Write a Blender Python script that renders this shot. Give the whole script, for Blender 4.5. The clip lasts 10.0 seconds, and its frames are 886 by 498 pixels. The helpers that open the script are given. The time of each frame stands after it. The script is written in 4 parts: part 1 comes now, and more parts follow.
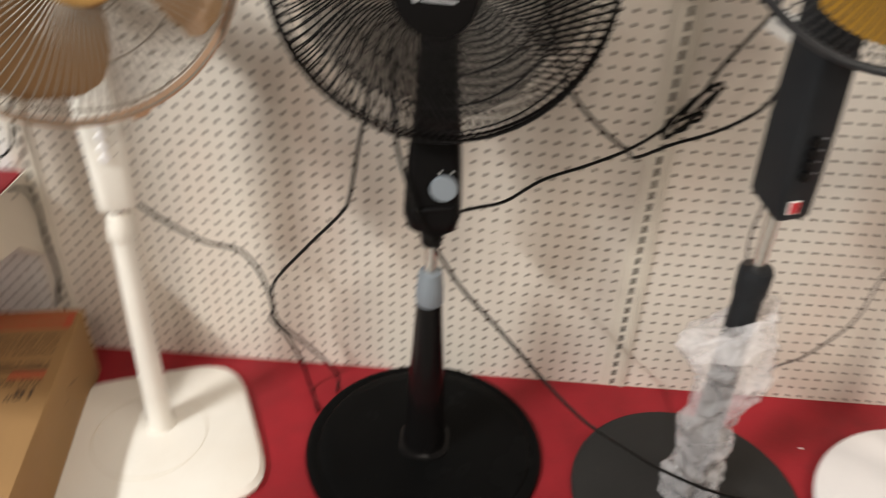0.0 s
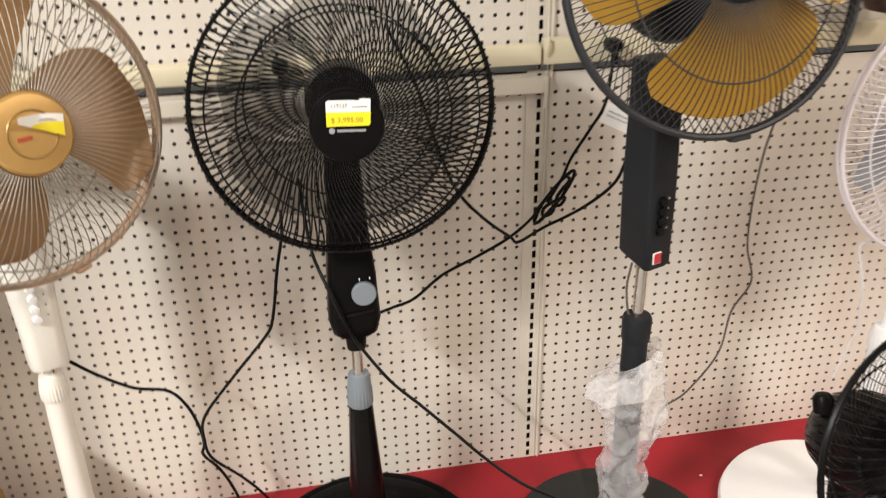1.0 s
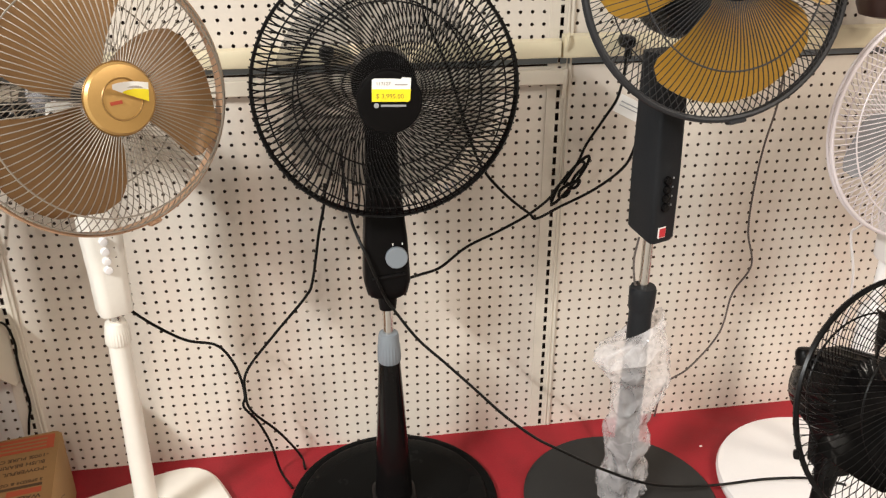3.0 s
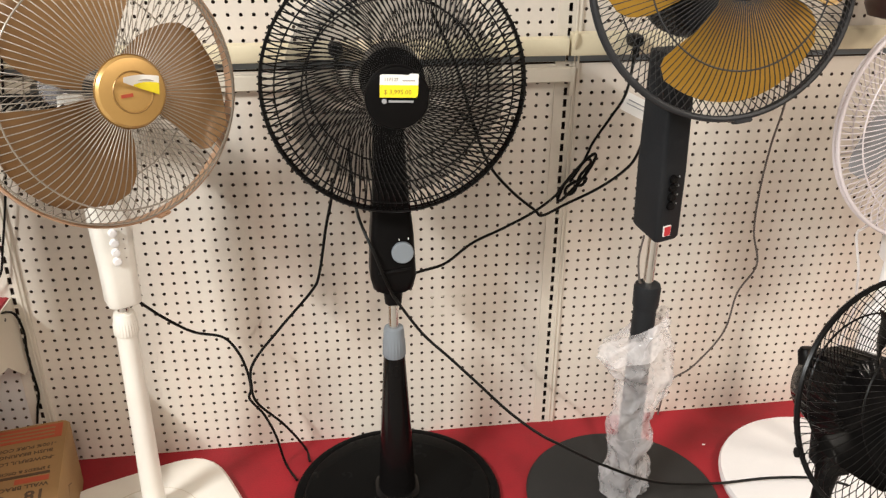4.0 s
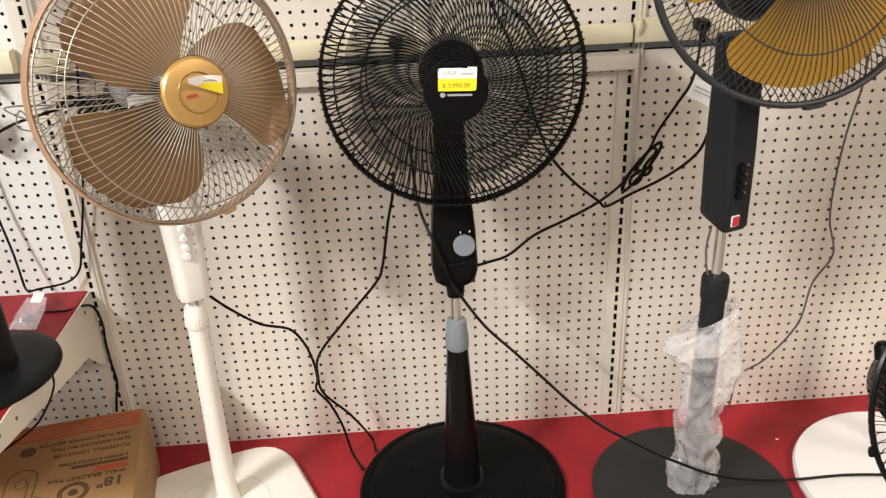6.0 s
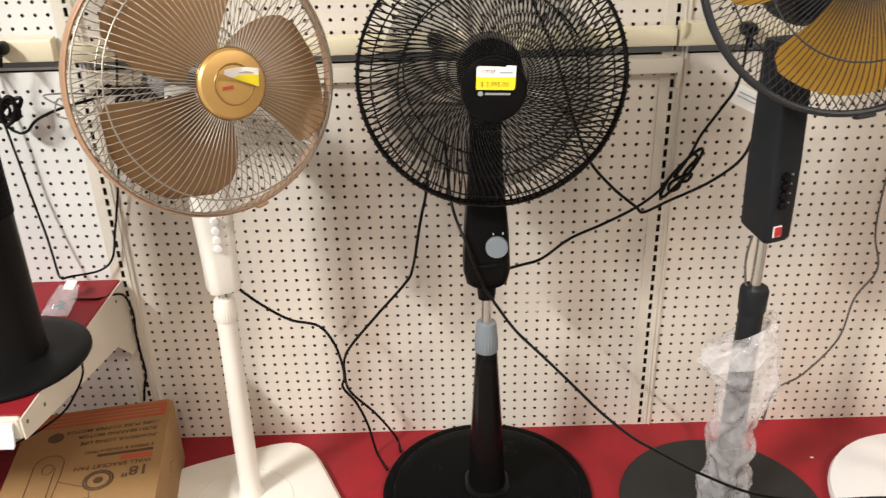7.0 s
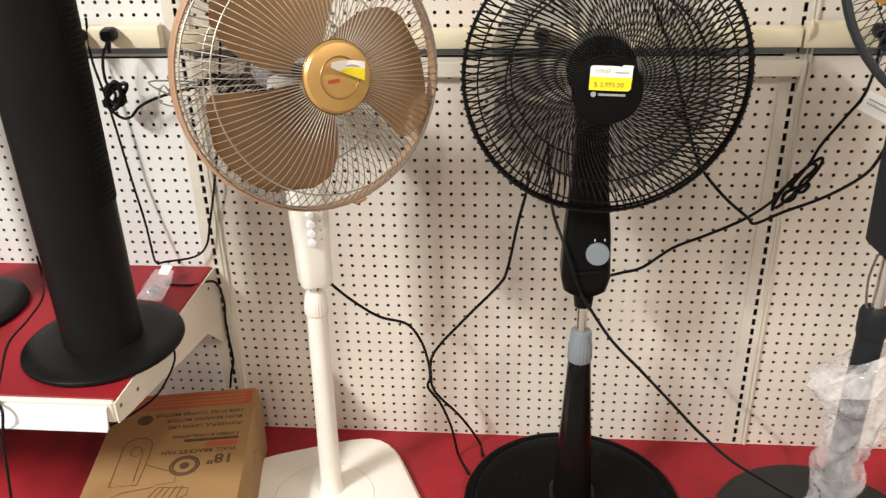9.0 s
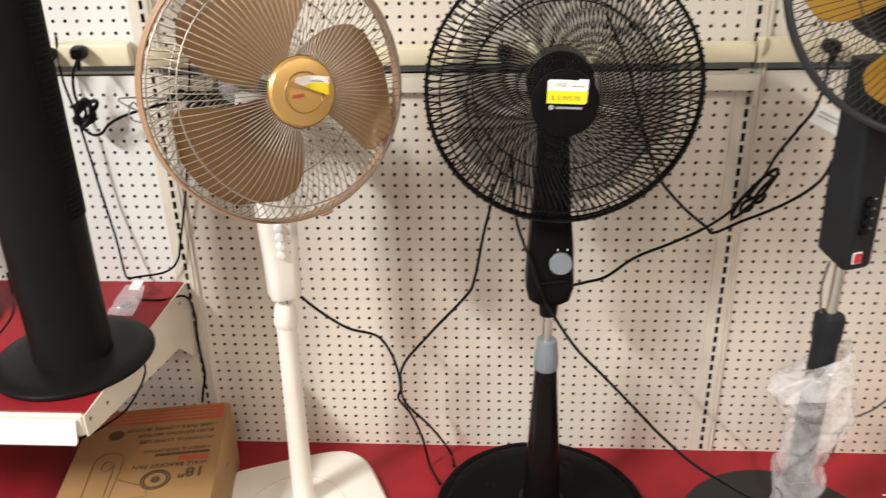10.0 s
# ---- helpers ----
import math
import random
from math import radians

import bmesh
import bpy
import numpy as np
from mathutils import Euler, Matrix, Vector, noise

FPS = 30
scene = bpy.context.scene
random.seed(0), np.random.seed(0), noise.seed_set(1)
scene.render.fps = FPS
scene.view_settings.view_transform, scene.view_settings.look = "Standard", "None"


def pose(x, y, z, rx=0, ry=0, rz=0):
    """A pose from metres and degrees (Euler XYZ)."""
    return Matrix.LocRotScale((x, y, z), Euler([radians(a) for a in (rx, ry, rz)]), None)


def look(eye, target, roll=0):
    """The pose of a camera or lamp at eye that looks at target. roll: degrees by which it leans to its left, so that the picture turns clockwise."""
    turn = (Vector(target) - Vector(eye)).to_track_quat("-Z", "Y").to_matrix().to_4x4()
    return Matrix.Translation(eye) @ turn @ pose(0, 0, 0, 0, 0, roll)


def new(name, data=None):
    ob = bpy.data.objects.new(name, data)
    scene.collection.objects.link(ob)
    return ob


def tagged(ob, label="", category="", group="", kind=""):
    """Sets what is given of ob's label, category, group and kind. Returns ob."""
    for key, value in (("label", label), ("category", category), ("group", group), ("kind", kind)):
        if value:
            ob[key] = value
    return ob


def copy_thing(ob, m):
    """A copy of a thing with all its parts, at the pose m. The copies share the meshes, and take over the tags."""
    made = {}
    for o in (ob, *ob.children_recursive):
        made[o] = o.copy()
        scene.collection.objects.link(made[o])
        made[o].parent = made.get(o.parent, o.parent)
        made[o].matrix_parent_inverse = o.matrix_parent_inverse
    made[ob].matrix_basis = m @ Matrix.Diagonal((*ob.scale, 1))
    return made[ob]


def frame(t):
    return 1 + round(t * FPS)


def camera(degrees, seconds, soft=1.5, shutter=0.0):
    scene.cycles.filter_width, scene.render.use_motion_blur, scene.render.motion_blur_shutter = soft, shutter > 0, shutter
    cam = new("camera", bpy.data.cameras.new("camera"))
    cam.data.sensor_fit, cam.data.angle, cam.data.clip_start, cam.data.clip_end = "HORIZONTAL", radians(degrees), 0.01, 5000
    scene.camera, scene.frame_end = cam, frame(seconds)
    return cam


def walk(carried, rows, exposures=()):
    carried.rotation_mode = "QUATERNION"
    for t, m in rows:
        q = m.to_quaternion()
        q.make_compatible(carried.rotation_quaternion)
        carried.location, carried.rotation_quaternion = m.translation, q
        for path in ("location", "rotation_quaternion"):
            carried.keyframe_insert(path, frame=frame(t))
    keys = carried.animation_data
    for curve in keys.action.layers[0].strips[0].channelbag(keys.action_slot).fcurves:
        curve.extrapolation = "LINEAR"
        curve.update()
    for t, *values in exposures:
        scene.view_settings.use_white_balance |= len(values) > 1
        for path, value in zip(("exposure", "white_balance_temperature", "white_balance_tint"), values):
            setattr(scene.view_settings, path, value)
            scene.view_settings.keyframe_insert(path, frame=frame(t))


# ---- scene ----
cam = camera(56.9, 10.0, soft=1.25, shutter=0.7)
PATH = [
    (0, (-0.337, -1.362, 1.28), (-0.403, 0.281, 0.142), 2.7),
    (0.3, (-0.375, -1.395, 1.293), (-0.228, 0.306, 0.25), 1.35),
    (0.5, (-0.394, -1.422, 1.304), (-0.178, 0.3, 0.309), 2.6),
    (1, (-0.46, -1.52, 1.313), (-0.152, 0.259, 0.452), -1.2),
    (1.5, (-0.503, -1.598, 1.322), (-0.132, 0.191, 0.509), -1.6),
    (2, (-0.511, -1.655, 1.33), (-0.152, 0.132, 0.506), -1.6),
    (2.5, (-0.511, -1.679, 1.31), (-0.21, 0.115, 0.479), -0.9),
    (4, (-0.509, -1.701, 1.313), (-0.253, 0.094, 0.469), 0.3),
    (4.5, (-0.517, -1.703, 1.311), (-0.305, 0.104, 0.48), -0.1),
    (5, (-0.499, -1.695, 1.316), (-0.333, 0.109, 0.47), -1.5),
    (5.5, (-0.492, -1.703, 1.321), (-0.373, 0.095, 0.452), -2.4),
    (7, (-0.493, -1.677, 1.311), (-0.485, 0.127, 0.447), -1.6),
    (7.5, (-0.481, -1.674, 1.304), (-0.542, 0.125, 0.432), -1.5),
    (8, (-0.48, -1.661, 1.304), (-0.602, 0.133, 0.429), -2.0),
    (8.5, (-0.517, -1.642, 1.317), (-0.657, 0.15, 0.439), -1.8),
    (9, (-0.535, -1.626, 1.308), (-0.71, 0.163, 0.43), -1.5),
    (9.5, (-0.515, -1.625, 1.31), (-0.719, 0.163, 0.437), -1.9),
    (10, (-0.507, -1.657, 1.308), (-0.634, 0.155, 0.47), -1.4),
]
walk(cam, [(t, look(eye, target, roll)) for t, eye, target, roll in PATH], [(0, -0.25), (0.5, -0.02), (1.0, 0.0), (10.0, 0.0)])

# ---- light: unseen ceiling fittings, one cool key and three added warm fills ----
world = bpy.data.worlds.new("world")
scene.world = world
world.use_nodes = True
world.node_tree.nodes["Background"].inputs[0].default_value = (0.9, 0.95, 1.0, 1)
world.node_tree.nodes["Background"].inputs[1].default_value = 0.02
CEILING = 3.4
COOL, WARM_FILL = (0.97, 0.985, 0.97), (1.0, 0.9, 0.79)
# key placed by the cast shadows; warm fills added to even out brightness
LAMPS = [(-3.2, -2.9, 360, COOL), (-0.5, -3.2, 44, WARM_FILL), (1.7, -3.3, 90, WARM_FILL), (3.1, -2.2, 80, WARM_FILL)]


def ceiling_lamp(x, y, power, colour):
    data = bpy.data.lights.new("unseen_light", "AREA")
    data.shape, data.size, data.size_y, data.energy = "RECTANGLE", 0.16, 1.15, power
    data.color = colour
    ob = new("unseen_light", data)
    ob.matrix_world = pose(x, y, CEILING - 0.09)
    return ob


for lx, ly, lp, lc in LAMPS:
    ceiling_lamp(lx, ly, lp, lc)


# ---- materials ----
def material(name, base, rough=0.5, metal=0.0, var=0.1, scale=6.0, bump=0.0, fine=180.0, clear=0.0, coat=0.0, spec=0.5, stain_or_bounce=None, stain_or_bounce_amount=0.0, stain_or_bounce_scale=3.0, streak=1.0):
    m = bpy.data.materials.new(name)
    m.use_nodes = True
    nt = m.node_tree
    nd, ln = nt.nodes, nt.links
    b = nd["Principled BSDF"]
    co = nd.new("ShaderNodeTexCoord")
    n1, n2 = nd.new("ShaderNodeTexNoise"), nd.new("ShaderNodeTexNoise")
    n1.inputs["Scale"].default_value, n1.inputs["Detail"].default_value = scale, 5
    n2.inputs["Scale"].default_value, n2.inputs["Detail"].default_value = fine, 3
    for n in (n1, n2):
        ln.new(co.outputs["Object"], n.inputs["Vector"])
    add = nd.new("ShaderNodeMath")
    add.operation = "MULTIPLY_ADD"
    ln.new(n2.outputs["Fac"], add.inputs[0])
    add.inputs[1].default_value = 0.35
    ln.new(n1.outputs["Fac"], add.inputs[2])
    ramp = nd.new("ShaderNodeMapRange")
    ramp.inputs["From Min"].default_value, ramp.inputs["From Max"].default_value = 0.35, 1.0
    ramp.inputs["To Min"].default_value, ramp.inputs["To Max"].default_value = 1 - var, 1 + var
    ln.new(add.outputs[0], ramp.inputs["Value"])
    mul = nd.new("ShaderNodeVectorMath")
    mul.operation = "SCALE"
    mul.inputs[0].default_value = base
    ln.new(ramp.outputs[0], mul.inputs["Scale"])
    colour = mul.outputs[0]
    if stain_or_bounce:
        n3 = nd.new("ShaderNodeTexNoise")
        n3.inputs["Scale"].default_value, n3.inputs["Detail"].default_value = stain_or_bounce_scale, 4
        mp = nd.new("ShaderNodeMapping")
        mp.inputs["Scale"].default_value = (1, 1, streak)
        ln.new(co.outputs["Object"], mp.inputs["Vector"])
        ln.new(mp.outputs[0], n3.inputs["Vector"])
        r3 = nd.new("ShaderNodeMapRange")
        r3.inputs["From Min"].default_value, r3.inputs["From Max"].default_value = 0.5, 0.75
        r3.inputs["To Max"].default_value = stain_or_bounce_amount
        ln.new(n3.outputs["Fac"], r3.inputs["Value"])
        mix = nd.new("ShaderNodeMix")
        mix.data_type = "RGBA"
        ln.new(r3.outputs[0], mix.inputs["Factor"])
        ln.new(colour, mix.inputs["A"])
        mix.inputs["B"].default_value = (*stain_or_bounce, 1)
        colour = mix.outputs["Result"]
    ln.new(colour, b.inputs["Base Color"])
    r2 = nd.new("ShaderNodeMapRange")
    r2.inputs["To Min"].default_value, r2.inputs["To Max"].default_value = max(0.02, rough * 0.8), min(1, rough * 1.2)
    ln.new(n1.outputs["Fac"], r2.inputs["Value"])
    ln.new(r2.outputs[0], b.inputs["Roughness"])
    b.inputs["Metallic"].default_value = metal
    b.inputs["Specular IOR Level"].default_value = spec
    b.inputs["Coat Weight"].default_value = coat
    if bump:
        bp = nd.new("ShaderNodeBump")
        bp.inputs["Strength"].default_value, bp.inputs["Distance"].default_value = bump, 0.002
        ln.new(n2.outputs["Fac"], bp.inputs["Height"])
        ln.new(bp.outputs[0], b.inputs["Normal"])
    if clear:
        tr, mx = nd.new("ShaderNodeBsdfTransparent"), nd.new("ShaderNodeMixShader")
        mx.inputs[0].default_value = 1 - clear
        ln.new(tr.outputs[0], mx.inputs[1])
        ln.new(b.outputs[0], mx.inputs[2])
        ln.new(mx.outputs[0], nd["Material Output"].inputs["Surface"])
    return m


# pinkish streaks: red reflected from the shelf, put into the board's colour
M_PEG = material("cream_pegboard", (0.7, 0.635, 0.555), 0.45, var=0.07, scale=2.4, bump=0.12, fine=90, stain_or_bounce=(0.56, 0.38, 0.3), stain_or_bounce_amount=0.3, stain_or_bounce_scale=4.2, streak=0.3)
M_PEG_LEFT = material("white_pegboard", (0.74, 0.72, 0.68), 0.5, var=0.05, scale=2.0, bump=0.12, fine=90)
M_UPRIGHT = material("painted_steel", (0.68, 0.62, 0.53), 0.35, var=0.06, scale=3, stain_or_bounce=(0.35, 0.3, 0.25), stain_or_bounce_amount=0.3, stain_or_bounce_scale=9)
M_CORE = material("hardboard_core", (0.1, 0.06, 0.035), 0.9, var=0.2)
# the darkness of the unlit holes is put into the backing's colour
M_HOLE_DARK = material("hole_shade_back", (0.09, 0.06, 0.045), 0.9, var=0.2)
M_RAIL = material("cream_plastic", (0.7, 0.62, 0.44), 0.4, var=0.05, scale=4)
M_RAIL_WHITE = material("white_rail", (0.68, 0.62, 0.52), 0.4, var=0.05, scale=4)
M_RED = material("red_painted_shelf", (0.28, 0.013, 0.02), 0.55, var=0.42, scale=5, bump=0.25, fine=260, stain_or_bounce=(0.17, 0.012, 0.015), stain_or_bounce_amount=0.75, stain_or_bounce_scale=6, spec=0.3)
M_WHITE = material("white_plastic", (0.8, 0.76, 0.69), 0.35, var=0.04, scale=6, stain_or_bounce=(0.6, 0.5, 0.38), stain_or_bounce_amount=0.2, stain_or_bounce_scale=7)
M_WHITE_B = material("white_gloss_plastic", (0.84, 0.81, 0.8), 0.3, var=0.04)
M_BLACK = material("black_plastic", (0.005, 0.0045, 0.0045), 0.34, spec=0.08, var=0.3, scale=10, bump=0.05)
M_BLACK_GLOSS = material("black_gloss_plastic", (0.005, 0.0045, 0.0045), 0.16, spec=0.16, var=0.2, scale=5)
M_BLACK_BASE = material("black_base_plastic", (0.004, 0.004, 0.004), 0.26, spec=0.04, var=0.3, scale=8, bump=0.08, fine=300)
M_DARK_BLADE = material("dark_gloss_blade", (0.0045, 0.0042, 0.004), 0.22, spec=0.04, var=0.2)
M_TOWER = material("satin_black_plastic", (0.0065, 0.006, 0.006), 0.4, spec=0.12, var=0.25, scale=6, bump=0.12, fine=320)
M_BLACK_MATT = material("black_grained_plastic", (0.007, 0.0065, 0.0065), 0.5, spec=0.06, var=0.3, scale=8, bump=0.3, fine=400)
M_WIRE_BLACK = material("black_wire", (0.006, 0.0055, 0.0055), 0.28, spec=0.13, var=0.2)
M_WIRE_GREY = material("grey_wire", (0.028,0.028,0.03), 0.4, spec=0.22, var=0.2)
M_WIRE_STEEL = material("plated_wire", (0.34, 0.3, 0.25), 0.48, 0.7, var=0.15)
M_WIRE_WHITE = material("white_wire", (0.7, 0.63, 0.64), 0.35, var=0.05)
M_TAN = material("tan_band", (0.47, 0.28, 0.17), 0.35, 0.1, var=0.1)
M_GOLD = material("gold_cap", (0.6, 0.36, 0.12), 0.35, 0.45, var=0.06, scale=3)
M_GOLD_DARK = material("gold_groove", (0.3, 0.17, 0.05), 0.4, 0.4, var=0.1)
M_BROWN_BLADE = material("bronze_blade", (0.27, 0.148, 0.062), 0.33, 0.1, var=0.12, scale=4, clear=0.06)
M_SMOKE = material("smoked_blade", (0.012, 0.013, 0.014), 0.24, spec=0.2, var=0.2, clear=0.74)
M_AMBER = material("amber_blade", (0.4, 0.212, 0.02), 0.3, var=0.12, scale=5, clear=0.08)
M_BLUE_BLADE = material("blue_grey_blade", (0.36, 0.37, 0.39), 0.3, var=0.1, clear=0.25)
M_GREY = material("charcoal_plastic", (0.018, 0.019, 0.021), 0.45, spec=0.12, var=0.25, scale=7, bump=0.15, fine=300)
M_GREY_BASE = material("charcoal_base", (0.028, 0.027, 0.026), 0.55, spec=0.12, var=0.25, scale=6, bump=0.2, fine=300)
M_GREY_LIGHT = material("blue_grey_plastic", (0.2, 0.225, 0.25), 0.42, var=0.06)
M_CHROME = material("chrome_tube", (0.75, 0.72, 0.68), 0.15, 1.0, var=0.06, scale=20)
M_CARD = material("brown_cardboard", (0.29, 0.163, 0.062), 0.75, var=0.1, scale=5, bump=0.15, fine=120)
M_BOX_INK = material("faded_box_print", (0.08, 0.043, 0.02), 0.7, var=0.3, scale=25)
M_PRINT_RED = material("red_print", (0.4, 0.075, 0.03), 0.7, var=0.08)
M_INK = material("dark_print", (0.05, 0.03, 0.02), 0.7, var=0.1)
# faint inks: the stickers' overexposed look is put into the print colour
M_FAINT = material("faint_price_print", (0.34, 0.22, 0.03), 0.6, var=0.25, scale=60)
M_FAINT_GREY = material("faint_grey_print", (0.4, 0.36, 0.33), 0.6, var=0.25, scale=60)
M_PAPER = material("white_paper", (0.9, 0.88, 0.84), 0.6, var=0.03)
M_YELLOW = material("yellow_paper", (0.93, 0.76, 0.02), 0.55, var=0.04)
M_BADGE = material("red_badge", (0.55, 0.03, 0.04), 0.4, var=0.05)
M_RED_PRINT = material("red_brand_print", (0.42, 0.06, 0.025), 0.5, var=0.1)
M_FILM = material("clear_film", (0.7, 0.67, 0.68), 0.12, var=0.1, scale=25, clear=0.74, bump=0.4, fine=60, spec=0.8)


def film_material(name):
    """Thin clear film: see-through, whiter along its creases, with a wet-looking gloss."""
    m = bpy.data.materials.new(name)
    m.use_nodes = True
    nd, ln = m.node_tree.nodes, m.node_tree.links
    b = nd["Principled BSDF"]
    b.inputs["Base Color"].default_value = (0.94, 0.9, 0.9, 1)
    b.inputs["Roughness"].default_value = 0.16
    b.inputs["Specular IOR Level"].default_value = 0.9
    co, ns, vo, mp, mx, tr = (nd.new("ShaderNode" + k) for k in ("TexCoord", "TexNoise", "TexNoise", "MapRange", "MixShader", "BsdfTransparent"))
    ns.inputs["Scale"].default_value, ns.inputs["Detail"].default_value = 22, 4
    warp = nd.new("ShaderNodeVectorMath")
    warp.operation = "MULTIPLY_ADD"
    ln.new(co.outputs["Object"], ns.inputs["Vector"])
    ln.new(ns.outputs["Color"], warp.inputs[0])
    warp.inputs[1].default_value = (0.05, 0.05, 0.05)
    ln.new(co.outputs["Object"], warp.inputs[2])
    vo.inputs["Scale"].default_value, vo.inputs["Detail"].default_value, vo.inputs["Distortion"].default_value = 11, 2, 1.2
    ln.new(warp.outputs[0], vo.inputs["Vector"])
    ridge, size = nd.new("ShaderNodeMath"), nd.new("ShaderNodeMath")
    ridge.operation, size.operation = "SUBTRACT", "ABSOLUTE"
    ln.new(vo.outputs["Fac"], ridge.inputs[0])
    ridge.inputs[1].default_value = 0.5
    ln.new(ridge.outputs[0], size.inputs[0])
    mp.inputs["From Max"].default_value = 0.05
    mp.inputs["To Min"].default_value, mp.inputs["To Max"].default_value = 0.38, 0.3
    ln.new(size.outputs[0], mp.inputs["Value"])
    add = nd.new("ShaderNodeMath")
    add.operation = "MULTIPLY_ADD"
    ln.new(ns.outputs["Fac"], add.inputs[0])
    add.inputs[1].default_value = 0.2
    sub = nd.new("ShaderNodeMath")
    sub.operation = "SUBTRACT"
    ln.new(mp.outputs[0], sub.inputs[0])
    sub.inputs[1].default_value = 0.1
    ln.new(sub.outputs[0], add.inputs[2])
    ln.new(add.outputs[0], mx.inputs[0])
    ln.new(tr.outputs[0], mx.inputs[1])
    ln.new(b.outputs[0], mx.inputs[2])
    ln.new(mx.outputs[0], nd["Material Output"].inputs["Surface"])
    return m


M_BAG = film_material("crumpled_film")
M_LABEL = material("clear_price_rail", (0.75, 0.74, 0.76), 0.15, var=0.05, scale=12, clear=0.15)
M_CORD = material("black_cord", (0.007, 0.0065, 0.006), 0.42, spec=0.12, var=0.2)
M_CORD_GREY = material("grey_cord", (0.11, 0.09, 0.08), 0.5, var=0.2)
M_TWIST = material("plated_tie", (0.7, 0.7, 0.7), 0.25, 0.7, var=0.1)
M_FLOOR = material("floor_tile", (0.28, 0.26, 0.235), 0.35, var=0.1)
M_CEIL = material("ceiling_board", (0.5, 0.49, 0.47), 0.8, var=0.05)
M_SHOPWALL = material("shop_wall", (0.3, 0.28, 0.26), 0.8, var=0.1)
M_TUBE = material("lamp_housing", (0.8, 0.8, 0.8), 0.5, var=0.03)
M_BRAND = material("pale_grey_print", (0.35, 0.35, 0.36), 0.5, var=0.05)
M_SCREW = material("screws", (0.06, 0.22, 0.24), 0.35, 0.5, var=0.3, scale=40)


# ---- mesh code ----
class Geo:
    """Vertices and faces of one mesh under construction."""

    def __init__(self):
        self.v, self.f = [], []

    def add(self, verts, faces):
        o = len(self.v)
        self.v += [tuple(p) for p in verts]
        self.f += [tuple(i + o for i in fc) for fc in faces]
        return self

    def turn(self, m, start=0):
        self.v[start:] = [tuple(m @ Vector(p)) for p in self.v[start:]]
        return self

    def tube(self, pts, r, n=6, closed=False, radii=None):
        pts = [Vector(p) for p in pts]
        k = len(pts)
        tang = []
        for i in range(k):
            a = pts[i - 1] if (closed or i) else pts[0]
            b = pts[(i + 1) % k] if (closed or i < k - 1) else pts[-1]
            tang.append((b - a).normalized())
        side = tang[0].orthogonal().normalized()
        verts, faces = [], []
        for i in range(k):
            side = (side - tang[i] * side.dot(tang[i])).normalized()
            up = tang[i].cross(side)
            rr = radii[i] if radii else r
            for j in range(n):
                a = 2 * math.pi * j / n
                verts.append(pts[i] + (side * math.cos(a) + up * math.sin(a)) * rr)
        for i in range(k if closed else k - 1):
            for j in range(n):
                faces.append((i * n + j, i * n + (j + 1) % n, (i + 1) % k * n + (j + 1) % n, (i + 1) % k * n + j))
        if not closed:
            faces += [tuple(range(n))[::-1], tuple(range((k - 1) * n, k * n))]
        return self.add(verts, faces)

    def ring(self, radius, y, r, n=64, sides=6):
        return self.tube([(radius * math.cos(2 * math.pi * i / n), y, radius * math.sin(2 * math.pi * i / n)) for i in range(n)], r, sides, True)

    def lathe(self, profile, n=40, axis="z", squash=(1, 1)):
        """A profile of (radius, height) turned round z, or round y with the height along -y."""
        verts, faces = [], []
        for r, h in profile:
            for j in range(n):
                a = 2 * math.pi * j / n
                c, s = r * math.cos(a) * squash[0], r * math.sin(a) * squash[1]
                verts.append((c, s, h) if axis == "z" else (c, -h, s))
        for i in range(len(profile) - 1):
            for j in range(n):
                faces.append((i * n + j, i * n + (j + 1) % n, (i + 1) * n + (j + 1) % n, (i + 1) * n + j))
        k = len(profile) - 1
        faces += [tuple(range(n))[::-1], tuple(range(k * n, k * n + n))]
        return self.add(verts, faces)

    def box(self, x0, x1, y0, y1, z0, z1, bevel=0.0):
        if bevel:
            b = bevel
            sec = [(x0 + b, y0), (x1 - b, y0), (x1, y0 + b), (x1, y1 - b), (x1 - b, y1), (x0 + b, y1), (x0, y1 - b), (x0, y0 + b)]
            mx, my = (x0 + x1) / 2, (y0 + y1) / 2
            ins = [(mx + (x - mx) * (1 - 2 * b / (x1 - x0)), my + (y - my) * (1 - 2 * b / (y1 - y0))) for x, y in sec]
            return self.loft([[(x, y, z0) for x, y in ins], [(x, y, z0 + b) for x, y in sec], [(x, y, z1 - b) for x, y in sec], [(x, y, z1) for x, y in ins]])
        vs = [(x, y, z) for z in (z0, z1) for x, y in ((x0, y0), (x1, y0), (x1, y1), (x0, y1))]
        return self.add(vs, [(3, 2, 1, 0), (4, 5, 6, 7), (0, 1, 5, 4), (1, 2, 6, 5), (2, 3, 7, 6), (3, 0, 4, 7)])

    def loft(self, loops):
        n = len(loops[0])
        verts = [p for lp in loops for p in lp]
        faces = []
        for i in range(len(loops) - 1):
            for j in range(n):
                faces.append((i * n + j, i * n + (j + 1) % n, (i + 1) * n + (j + 1) % n, (i + 1) * n + j))
        k = len(loops) - 1
        faces += [tuple(range(n))[::-1], tuple(range(k * n, k * n + n))]
        return self.add(verts, faces)

    def mesh(self, name, mat, smooth=35):
        me = bpy.data.meshes.new(name)
        me.from_pydata(self.v, [], self.f)
        me.materials.append(mat)
        if smooth:
            me.polygons.foreach_set("use_smooth", [True] * len(me.polygons))
            me.set_sharp_from_angle(angle=radians(smooth))
        me.update()
        return me


